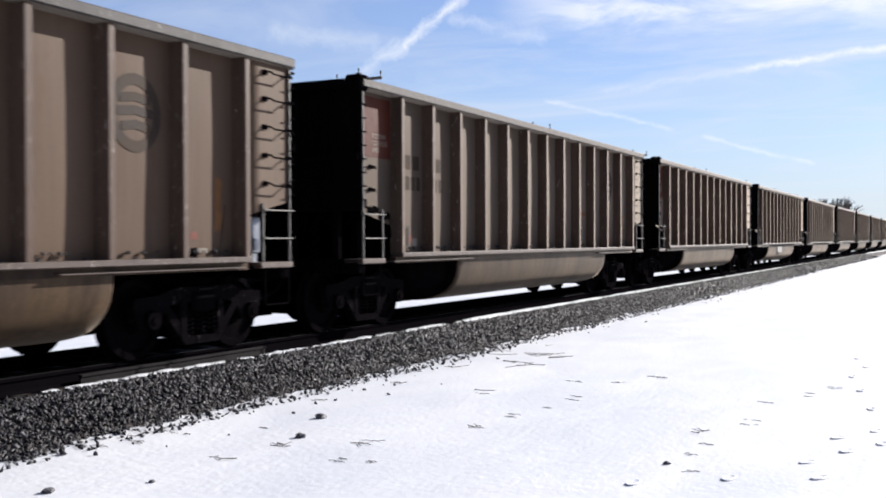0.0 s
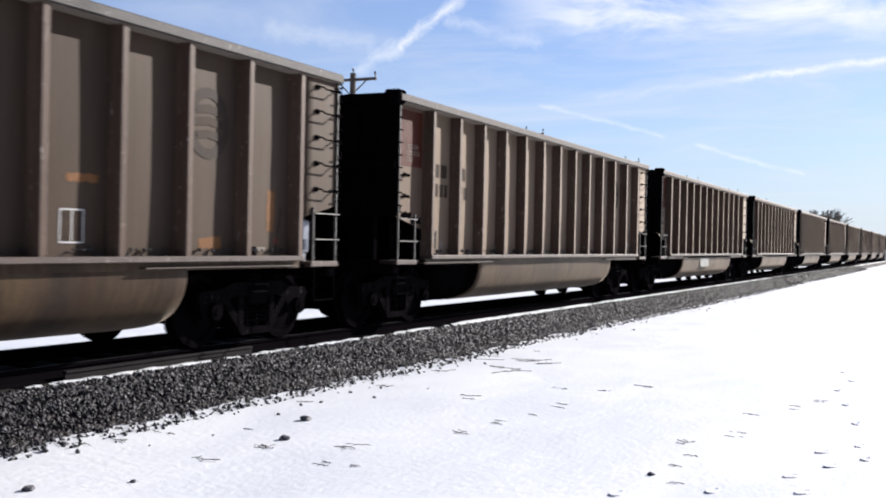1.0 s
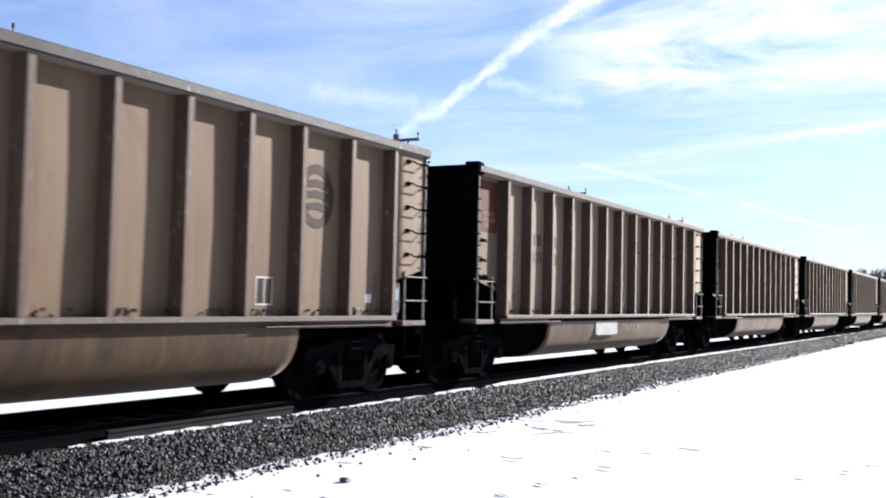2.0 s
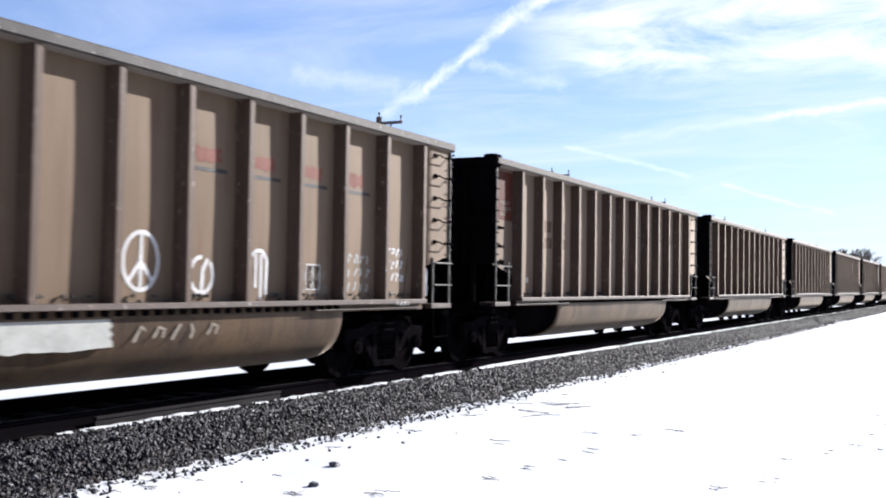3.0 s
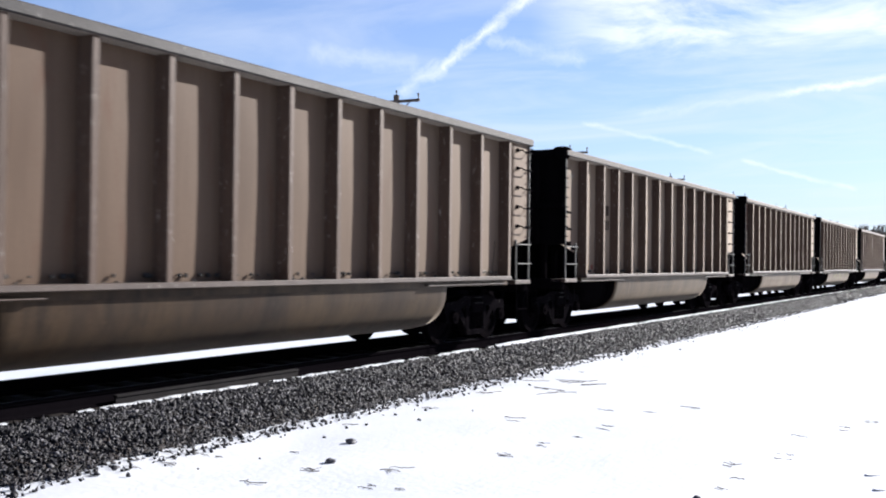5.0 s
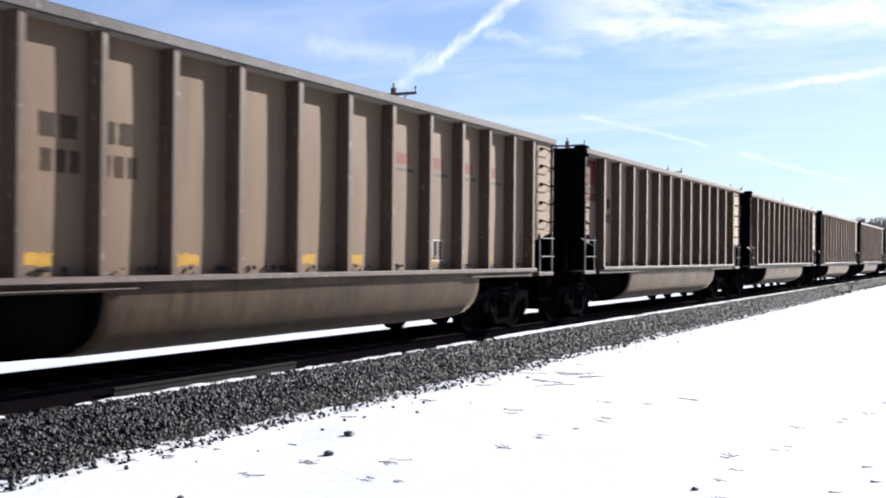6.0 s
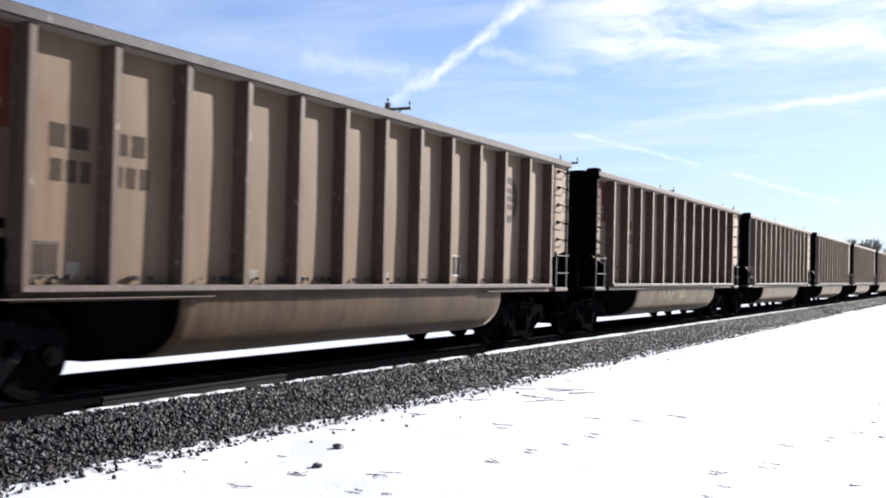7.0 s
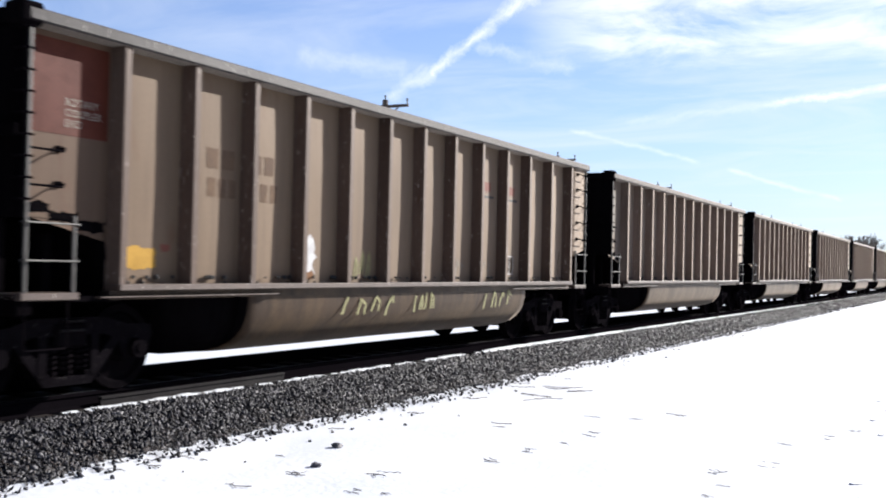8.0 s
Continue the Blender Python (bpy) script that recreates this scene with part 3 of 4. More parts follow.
BELLY_END = ((2.44, 0.60, 0.40), (2.48, 0.66, 0.62), (2.58, 0.70, 0.80), (2.75, 0.74, 0.94), (2.95, 0.80, 1.0), (3.34, 0.90, 1.0))


def lathe_x(prof, n):
    """A solid turned about the x axis from (x, radius) pairs."""
    bm = bmesh.new()
    rings = []
    for x, r in prof:
        if r < 1e-6:
            rings.append([bm.verts.new((x, 0, 0))])
        else:
            rings.append([bm.verts.new((x, r * math.cos(k * 2 * math.pi / n), r * math.sin(k * 2 * math.pi / n))) for k in range(n)])
    for a, b in zip(rings, rings[1:]):
        for k in range(n):
            j = (k + 1) % n
            if len(a) == 1:
                bm.faces.new((a[0], b[j], b[k]))
            elif len(b) == 1:
                bm.faces.new((a[k], a[j], b[0]))
            else:
                bm.faces.new((a[k], a[j], b[j], b[k]))
    return bm


def truck(parent, y):
    """A two-axle freight bogie: two side frames, bolster, spring groups and two wheelsets."""
    base = new("truck")
    base.parent, base.location = parent, (0, y, 0)
    for s in (1, -1):
        bm = bmesh.new()
        x0, x1 = (0.93, 1.05) if s > 0 else (-1.05, -0.93)
        extrude_x(bm, ((-1.15, 0.60), (-1.12, 0.70), (-0.75, 0.72), (-0.45, 0.80), (0.45, 0.80), (0.75, 0.72), (1.12, 0.70), (1.15, 0.60),
                       (1.05, 0.36), (0.74, 0.36), (0.66, 0.56), (0.45, 0.62), (-0.45, 0.62), (-0.66, 0.56), (-0.74, 0.36), (-1.05, 0.36)), x0, x1)
        extrude_x(bm, ((0.72, 0.60), (0.60, 0.62), (0.22, 0.22), (-0.22, 0.22), (-0.60, 0.62), (-0.72, 0.60), (-0.30, 0.13), (0.30, 0.13)), x0, x1)
        for q in (-1, 1):
            box(bm, x0 - 0.01, x1 + 0.01, q * 0.33 - 0.05, q * 0.33 + 0.05, 0.22, 0.66)
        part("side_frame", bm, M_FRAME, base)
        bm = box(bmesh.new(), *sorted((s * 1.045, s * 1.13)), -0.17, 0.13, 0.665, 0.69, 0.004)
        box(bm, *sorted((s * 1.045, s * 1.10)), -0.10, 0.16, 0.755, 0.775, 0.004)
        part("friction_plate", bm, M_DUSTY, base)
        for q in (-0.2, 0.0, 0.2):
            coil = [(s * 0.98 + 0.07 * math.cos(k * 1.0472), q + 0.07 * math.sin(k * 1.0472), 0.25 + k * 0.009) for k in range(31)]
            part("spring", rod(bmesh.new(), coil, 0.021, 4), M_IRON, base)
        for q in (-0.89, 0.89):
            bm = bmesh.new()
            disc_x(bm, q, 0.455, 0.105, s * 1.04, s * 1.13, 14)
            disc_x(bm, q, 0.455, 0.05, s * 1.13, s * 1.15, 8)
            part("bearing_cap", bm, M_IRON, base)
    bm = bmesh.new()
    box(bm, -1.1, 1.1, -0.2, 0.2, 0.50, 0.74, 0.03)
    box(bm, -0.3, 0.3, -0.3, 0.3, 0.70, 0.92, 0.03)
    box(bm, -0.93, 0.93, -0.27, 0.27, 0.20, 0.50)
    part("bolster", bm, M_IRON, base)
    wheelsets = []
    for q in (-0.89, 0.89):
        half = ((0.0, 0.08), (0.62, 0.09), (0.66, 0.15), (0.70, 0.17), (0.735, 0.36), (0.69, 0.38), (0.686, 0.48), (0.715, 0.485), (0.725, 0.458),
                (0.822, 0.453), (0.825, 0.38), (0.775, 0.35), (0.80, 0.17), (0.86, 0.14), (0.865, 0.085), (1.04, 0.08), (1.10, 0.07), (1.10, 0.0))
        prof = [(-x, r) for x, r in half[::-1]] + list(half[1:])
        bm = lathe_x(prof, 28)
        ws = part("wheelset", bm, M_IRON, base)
        ws.location = (0, q, 0.455)
        wheelsets.append(ws)
    return base


def ladder(car, side, end):
    """Corner ladder: two stiles under the cut-away sheet, rungs, grab irons, foot step. end -1 is the near end."""
    def y(d):
        return end * (HALF - d)
    x = side * 1.60
    for d in (0.05, 0.60):
        bm = bmesh.new()
        box(bm, *sorted((x - side * 0.03, x)), *sorted((y(d) - 0.018, y(d) + 0.018)), 1.03, 1.78 if d > 0.3 else 3.46, 0.005)
        part("ladder_stile", bm, M_GREY, car)
    for z in (1.36, 1.70):
        bm = bmesh.new()
        rod(bm, [(x - side * 0.02, y(0.0), z), (x + side * 0.03, y(0.02), z), (x + side * 0.03, y(0.62), z), (x - side * 0.02, y(0.64), z)], 0.010)
        part("rung", bm, M_GREY, car)
    heights = (2.02, 2.36, 2.70, 3.04, 3.36) if end > 0 else (2.07, 2.40)
    for z in heights:
        bm = bmesh.new()
        f = sheet_x(14.2, z) if end > 0 else sheet_x(0.4, z)
        rod(bm, [(side * f, y(0.10), z), (side * (f + 0.09), y(0.10), z), (side * (f + 0.12), y(0.13), z - 0.03), (side * (f + 0.12), y(0.50), z - 0.03),
                 (side * (f + 0.09), y(0.54), z), (side * f, y(0.54), z)], 0.012)
        box(bm, *sorted((side * (f - 0.02), side * (f + 0.03))), *sorted((y(0.50), y(0.58))), z - 0.03, z + 0.03, 0.006)
        part("grab_iron", bm, M_IRON, car)
    bm = rod(bmesh.new(), [(side * 1.50, y(-0.01), 0), (side * 1.50, y(-0.04), 0), (side * 1.60, y(-0.04), 0), (side * 1.635, y(0.02), 0), (side * 1.635, y(0.06), 0)], 0.012, 5)
    first_rung = part("end_rung", bm, M_IRON, car)
    first_rung.location = (0, 0, 1.9)
    me = first_rung.data
    for k in range(1, 9):
        part("end_rung", me, None, car).location = (0, 0, 1.9 + k * 0.19)
    bm = bmesh.new()
    rod(bm, [(x - side * 0.02, y(0.06), 1.03), (x - side * 0.02, y(0.06), 0.57), (x - side * 0.02, y(0.08), 0.555), (x - side * 0.02, y(0.53), 0.555),
             (x - side * 0.02, y(0.55), 0.57), (x - side * 0.02, y(0.55), 1.03)], 0.011)
    part("stirrup_step", bm, M_IRON, car)
    bm = bmesh.new()
    box(bm, *sorted((side * 1.30, side * 1.61)), *sorted((y(0.0), y(0.66))), 1.0, 1.07, 0.008)
    part("corner_step_plate", bm, M_SILL, car)


def coal_car():
    """A ribbed aluminium coal gondola with a rounded belly, on two bogies; its base stands on the rails at mid-length."""
    car = new("coal_gondola")
    ribs = [d - HALF for d in RIB_AT]
    for side in (1, -1):
        edges = [-HALF + 0.02] + ribs + [HALF - 0.02]
        for i in range(RIBS + 1):
            z0 = SILL + 0.02
            if i == 0:
                bm = panel_bm(edges[1], edges[0], SILL + (0.42 if side > 0 else 0.6), 3.5, side, 0.26 if side > 0 else 0.06)
            elif i == RIBS:
                bm = panel_bm(edges[-2], edges[-1], SILL + (0.50 if side > 0 else 0.62), 3.5, side, 0.20 if side > 0 else 0.04)
            else:
                bm = panel_bm(edges[i] + 0.03, edges[i + 1] - 0.03, z0, 3.5, side)
            part("side_panel", bm, M_PANEL, car, smooth=True)
        for y in ribs:
            bm = bmesh.new()
            w = 0.047
            x = sorted((side * (SHEET - 0.02), side * SIDE))
            box(bm, *x, y - w, y + w, SILL + 0.01, 3.49, 0.008)
            part("rib", bm, M_RIB, car)
        bm = bmesh.new()
        box(bm, *sorted((side * 1.40, side * 1.645)), -HALF - 0.02, HALF + 0.02, 3.475, TOP, 0.018)
        part("top_chord", bm, M_CHORD, car)
        bm = bmesh.new()
        box(bm, *sorted((side * 1.40, side * 1.63)), ribs[0] - 0.06, ribs[-1] + 0.06, SILL - 0.04, SILL + 0.025, 0.008)
        part("side_sill", bm, M_SILL, car)
        part("sill_web", box(bmesh.new(), *sorted((side * 1.40, side * 1.52)), ribs[0] - 0.1, ribs[-1] + 0.1, SILL - 0.13, SILL - 0.043), M_TUB, car)
        for e in (-1, 1):
            bm = bmesh.new()
            box(bm, *sorted((side * 1.42, side * 1.60)), *sorted((e * (HALF - 0.95), e * (HALF - 3.75))), 1.012, 1.026, 0.003)
            part("lower_flange", bm, M_SILL, car)
    # End walls, posts and platforms: shade painted in as near-black
    for e in (-1, 1):
        bm = bmesh.new()
        ye = e * HALF
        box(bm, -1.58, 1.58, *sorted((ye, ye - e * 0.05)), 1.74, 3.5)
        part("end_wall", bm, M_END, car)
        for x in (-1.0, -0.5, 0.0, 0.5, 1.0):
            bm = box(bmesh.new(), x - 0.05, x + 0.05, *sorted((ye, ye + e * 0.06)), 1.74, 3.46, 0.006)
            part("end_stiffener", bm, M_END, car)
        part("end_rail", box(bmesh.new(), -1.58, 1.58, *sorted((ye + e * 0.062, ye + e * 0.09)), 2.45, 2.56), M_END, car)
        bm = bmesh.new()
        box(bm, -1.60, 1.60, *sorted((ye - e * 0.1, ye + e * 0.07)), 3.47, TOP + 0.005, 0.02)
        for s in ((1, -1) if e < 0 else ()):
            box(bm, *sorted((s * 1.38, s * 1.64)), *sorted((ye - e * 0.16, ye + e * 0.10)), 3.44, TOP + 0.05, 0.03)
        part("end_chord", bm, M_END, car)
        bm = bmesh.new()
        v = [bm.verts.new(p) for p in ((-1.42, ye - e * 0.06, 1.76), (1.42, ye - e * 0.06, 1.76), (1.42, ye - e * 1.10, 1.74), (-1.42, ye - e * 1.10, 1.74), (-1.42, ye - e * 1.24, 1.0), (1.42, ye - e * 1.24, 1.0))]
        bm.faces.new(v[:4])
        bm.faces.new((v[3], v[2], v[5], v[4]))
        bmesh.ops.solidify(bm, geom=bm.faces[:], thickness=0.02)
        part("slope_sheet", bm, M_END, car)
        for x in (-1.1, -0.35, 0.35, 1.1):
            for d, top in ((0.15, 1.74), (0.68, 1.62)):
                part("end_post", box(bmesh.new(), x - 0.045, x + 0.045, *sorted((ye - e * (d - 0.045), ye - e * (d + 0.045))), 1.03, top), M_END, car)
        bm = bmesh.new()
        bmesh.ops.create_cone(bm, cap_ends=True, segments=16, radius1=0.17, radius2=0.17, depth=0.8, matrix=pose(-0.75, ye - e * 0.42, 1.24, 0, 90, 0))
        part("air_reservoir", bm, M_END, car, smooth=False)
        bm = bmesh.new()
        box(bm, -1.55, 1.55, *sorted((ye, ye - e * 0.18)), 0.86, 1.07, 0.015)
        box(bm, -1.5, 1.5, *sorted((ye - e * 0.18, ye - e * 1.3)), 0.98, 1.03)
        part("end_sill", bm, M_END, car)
        bm = bmesh.new()
        box(bm, -0.10, 0.10, *sorted((ye - e * 0.2, ye + e * 0.60)), 0.74, 0.96, 0.02)
        box(bm, -0.17, 0.17, *sorted((ye + e * 0.52, ye + e * 0.80)), 0.70, 1.0, 0.05)
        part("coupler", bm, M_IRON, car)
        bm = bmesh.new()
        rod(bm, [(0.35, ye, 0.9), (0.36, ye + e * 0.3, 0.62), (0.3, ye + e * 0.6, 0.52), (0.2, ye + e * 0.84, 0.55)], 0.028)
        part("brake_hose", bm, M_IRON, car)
        if e > 0:
            bm = bmesh.new()
            bmesh.ops.create_cone(bm, cap_ends=True, segments=14, radius1=0.055, radius2=0.055, depth=0.46, matrix=pose(1.34, ye - 0.68, 1.36))
            bmesh.ops.create_cone(bm, cap_ends=True, segments=14, radius1=0.068, radius2=0.068, depth=0.03, matrix=pose(1.34, ye - 0.68, 1.60))
            bmesh.ops.create_cone(bm, cap_ends=True, segments=10, radius1=0.022, radius2=0.022, depth=0.14, matrix=pose(1.34, ye - 0.68, 1.07))
            part("brake_cylinder", bm, M_GEAR, car, "pale grey upright brake cylinder")
            bm = box(bmesh.new(), 1.26, 1.36, ye - 0.53, ye - 0.34, 1.18, 1.62, 0.015)
            box(bm, 1.36, 1.40, ye - 0.51, ye - 0.43, 1.22, 1.36, 0.01)
            box(bm, 1.28, 1.34, ye - 0.49, ye - 0.39, 1.03, 1.18)
            part("brake_valve", bm, M_GEAR, car, "pale grey brake valve box")
        truck(car, e * (HALF - 1.07))
        for side in (1, -1):
            ladder(car, side, e)
    rng = random.Random(3)
    for side in (1, -1):
        bm = bmesh.new()
        for y in ribs[:-1]:
            for _ in range(9):
                yy, r = y + 0.08 + 0.86 * rng.random(), rng.uniform(0.012, 0.032)
                bmesh.ops.create_icosphere(bm, subdivisions=1, radius=r, matrix=pose(side * (SHEET + 0.035), yy, SILL + 0.03 + rng.choice((0.0, 0.06, 0.065))))
        tagged(part("coal_dust", bm, M_COAL, car), kind="stuff")
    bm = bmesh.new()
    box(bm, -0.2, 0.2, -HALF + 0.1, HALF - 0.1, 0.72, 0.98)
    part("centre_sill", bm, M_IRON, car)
    tub = part("tub", tub_bm(BELLY), M_TUB, car, "rust-streaked rounded belly", smooth=True)
    # The belly's end faces go black: their shade is in the colour
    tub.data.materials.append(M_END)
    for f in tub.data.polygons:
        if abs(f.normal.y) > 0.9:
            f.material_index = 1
    # Recessed belly ends, with their shade painted as black
    part("tub_end", tub_bm(BELLY_END), M_END, car, "rounded belly end, painted black as shade", smooth=True)
    part("tub_end", tub_bm([(BODY - y, a, b) for y, a, b in BELLY_END[::-1]]), M_END, car, "rounded belly end, painted black as shade", smooth=True)
    bm = bmesh.new()
    nx, ny = 8, 40
    g = [[bm.verts.new((-1.38 + 2.76 * i / nx, -HALF + 0.06 + (BODY - 0.12) * j / ny, 3.30 + 0.16 * math.cos((i / nx - 0.5) * 2.6) + 0.05 * noise.noise((i * 0.9, j * 0.9, 2)))) for j in range(ny + 1)] for i in range(nx + 1)]
    for i in range(nx):
        for j in range(ny):
            bm.faces.new((g[i][j], g[i + 1][j], g[i + 1][j + 1], g[i][j + 1]))
    part("coal_load", bm, M_COAL, car, "black coal load", smooth=True)
    return car


def train_y(t, k):
    """Where the middle of car k is at t seconds."""
    return 44.817 - 14.853 * t - 0.0094 * t * t + k * PITCH + HALF


CARS = {}
first = coal_car()
for k in range(-4, 14):
    CARS[k] = first if k == -4 else copy_thing(first, pose(TRACK_X, train_y(0, k), 0))
    tagged(CARS[k], "tan weathered aluminium coal gondola with upright ribs", "rail car", "cars of the coal train")
# Tone 4 paints the far haze into the last cars' sheets
TONE = {-4: 3, -3: 3, -2: 1, -1: 0, 0: 0, 1: 0, 2: 3, 3: 0, 4: 0, 5: 0, 6: 1, 8: 2, 9: 4, 10: 2, 11: 4, 12: 4, 13: 4}
for k, car in CARS.items():
    for ob in car.children:
        if ob.name.startswith("side_panel"):
            ob.material_slots[0].link = "OBJECT"
            near_end = ob.data.vertices[-1].co.y < -HALF + 0.5
            ob.material_slots[0].material = PANEL_TONES[3 if near_end and k < 7 and TONE[k] == 0 else TONE.get(k, 0)]
        # Ribs lightened: car 6 is pale itself, later cars get painted haze
        elif k > 5 and ob.name.startswith("rib"):
            ob.material_slots[0].link = "OBJECT"
            ob.material_slots[0].material = M_PALERIB
first.matrix_basis = pose(TRACK_X, train_y(0, -4), 0)


# ---- paint and lettering on the car sides ----
def along(d):
    return d - HALF


def panel_y(i):
    """Clear stretch of the side panel that follows rib i, from the near end."""
    return RIB_AT[i] + 0.09, RIB_AT[i + 1] - 0.09


def patch(car, name, y0, y1, z0, z1, mat, label, x=None, ragged=0.0, seed=1, lift=0.003):
    """A coat of paint that follows the sunny side's sheet (or lies at x), with a ragged edge if wanted."""
    rng = random.Random(seed)
    bm = bmesh.new()
    n = 8
    grid = []
    for i in range(n + 1):
        row = []
        for j in range(n + 1):
            edge = i in (0, n) or j in (0, n)
            d = y0 + (y1 - y0) * i / n + (ragged * rng.uniform(-1, 1) if edge else 0)
            z = z0 + (z1 - z0) * j / n + (ragged * rng.uniform(-1, 1) if edge else 0)
            row.append(bm.verts.new(((sheet_x(d, z) + lift) if x is None else x, along(d), z)))
        grid.append(row)
    for i in range(n):
        for j in range(n):
            bm.faces.new((grid[i][j], grid[i + 1][j], grid[i + 1][j + 1], grid[i][j + 1]))
    return part(name, bm, mat, car, label)


def ribbon(bm, pts, w, x=None):
    """A painted stroke through (y, z) points."""
    fine = []
    for a, b in zip(pts, pts[1:]):
        n = max(1, int(math.hypot(b[0] - a[0], b[1] - a[1]) / 0.06))
        fine += [(a[0] + (b[0] - a[0]) * k / n, a[1] + (b[1] - a[1]) * k / n) for k in range(n)]
    pts = fine + [pts[-1]]
    left, right = [], []
    for i, p in enumerate(pts):
        a, b = pts[max(i - 1, 0)], pts[min(i + 1, len(pts) - 1)]
        dy, dz = b[0] - a[0], b[1] - a[1]
        ln = math.hypot(dy, dz) or 1
        ny, nz = -dz / ln * w / 2, dy / ln * w / 2
        for row, s in ((left, 1), (right, -1)):
            d, z = p[0] + s * ny, p[1] + s * nz
            row.append(bm.verts.new(((sheet_x(d, z) + 0.006) if x is None else x, along(d), z)))
    for i in range(len(pts) - 1):
        bm.faces.new((left[i], right[i], right[i + 1], left[i + 1]))


def strokes(car, name, lines, w, mat, label, x=None):
    bm = bmesh.new()
    for pts in lines:
        ribbon(bm, pts, w, x)
    return part(name, bm, mat, car, label)


def scribble(car, y0, y1, z0, z1, mat, seed, label, w=0.03, x=None, count=4):
    """Illegible sprayed tag: upright bars of uneven height."""
    rng = random.Random(seed)
    lines = []
    for k in range(count):
        yy = y0 + (y1 - y0) * (k + 0.5) / count
        a, b = z0 + (z1 - z0) * rng.uniform(0, 0.25), z1 - (z1 - z0) * rng.uniform(0, 0.25)
        q = (y1 - y0) / count * 0.3
        lines.append([(yy - q, a), (yy - q * 0.4, (a + b) / 2), (yy + q * rng.uniform(-1, 1), b), (yy + q, (a + b) / 2 + 0.03), (yy + q * 0.6, a)][:rng.choice((3, 4, 5))])
    return tagged(strokes(car, "graffiti", lines, w, mat, label, x), kind="stuff")


def words(car, text, y, z, size, mat, label, name="stencil"):
    """Flat lettering, read from beside the track."""
    cu = bpy.data.curves.new("stencil", "FONT")
    cu.body, cu.size, cu.align_x, cu.space_line = text, size, "LEFT", 0.95
    tmp = new("stencil", cu)
    me = bpy.data.meshes.new_from_object(tmp.evaluated_get(bpy.context.evaluated_depsgraph_get()))
    bpy.data.objects.remove(tmp)
    me.materials.append(mat)
    for v in me.vertices:
        d, h = y + v.co.x, z + v.co.y
        v.co = (sheet_x(d, h) + 0.006, along(d), h)
    ob = part(name, me, None, car, label)
    return ob


def lettering_bars(car, first, mat=None):
    """Faded road name and number, as dark blocks split over two panels."""
    for (z0, z1), spans in (((2.43, 2.65), ((0, 0.28, 0.19), (0, 0.53, 0.23), (1, 0.06, 0.18), (1, 0.30, 0.18))),
                            ((2.11, 2.32), ((0, 0.30, 0.13), (0, 0.48, 0.13), (0, 0.66, 0.13), (1, 0.05, 0.13), (1, 0.23, 0.13), (1, 0.42, 0.13)))):
        for p, d, w in spans:
            y0 = panel_y(first + p)[0] + d
            patch(car, "lettering_block", y0, y0 + w, z0, z1, mat or M_DARK, "faded dark lettering block", ragged=0.008, seed=int(d * 100))


def sill_bolts(car):
    """A row of square bolt heads under the side sill."""
    bm = bmesh.new()
    for k in range(44):
        box(bm, 1.515, 1.56, -3.9 + 0.185 * k - 0.03, -3.9 + 0.185 * k + 0.03, SILL - 0.105, SILL - 0.045)
    tagged(part("sill_bolts", bm, M_IRON, car), kind="stuff")


def red_end(car):
    patch(car, "red_end_patch", 0.12, 1.14, 2.54, 3.42, M_REDEND, "faded oxide-red painted end patch")
    words(car, "ROTARY\nCOUPLER\nEND", 0.60, 2.82, 0.105, M_FADED, "white stencilled words")


def round_emblem(car, p=10):
    """A worn ring with three bars across it."""
    y0, y1 = panel_y(p)
    c, h = (y0 + y1) / 2 - 0.03, 2.66
    ring = [(c + 0.33 * math.cos(k * math.pi / 16), h + 0.35 * math.sin(k * math.pi / 16)) for k in range(33)]
    bm = bmesh.new()
    ribbon(bm, ring, 0.12)
    for dz, q in ((0.14, 0.22), (0.0, 0.26), (-0.15, 0.2)):
        ribbon(bm, [(c - q, h + dz), (c, h + dz + 0.03), (c + q, h + dz)], 0.095)
    part("round_emblem", bm, M_EMBLEM, car, "faded dark round emblem")


def faded_red_marks(car, first, count):
    for i in range(first, first + count):
        y0, y1 = panel_y(i)
        patch(car, "red_lettering_block", y0 + 0.2, y0 + 0.6, 2.70, 2.86, M_RED, "faded red lettering block", ragged=0.03, seed=i)
        patch(car, "dark_underline", y0 + 0.06, y1 - 0.12, 2.59, 2.635, M_COAL, "dark painted underline")


def data_box(car, p, off=0.2, z=1.28, mat=None):
    y0 = panel_y(p)[0] + off
    bm = bmesh.new()
    for a in ([(y0, z), (y0 + 0.3, z)], [(y0 + 0.3, z), (y0 + 0.3, z + 0.32)], [(y0 + 0.3, z + 0.32), (y0, z + 0.32)], [(y0, z + 0.32), (y0, z)], [(y0 + 0.15, z), (y0 + 0.15, z + 0.32)]):
        ribbon(bm, a, 0.016)
    part("data_box", bm, mat or M_WHITE, car, "dark outlined data box" if mat else "white outlined data box")
    patch(car, "data_box_field", y0 + 0.02, y0 + 0.28, z + 0.02, z + 0.30, M_DARK, "dark data panel")


def placard(car, p, off, z, mat=None, w=0.16, h=0.12):
    y0 = panel_y(p)[0] + off
    patch(car, "placard", y0, y0 + w, z, z + h, mat or M_WHITE, "small painted rectangle", ragged=0.018 if mat in (M_YELLOW, M_ORANGE, M_RED) else 0.0, seed=p + int(off * 100))


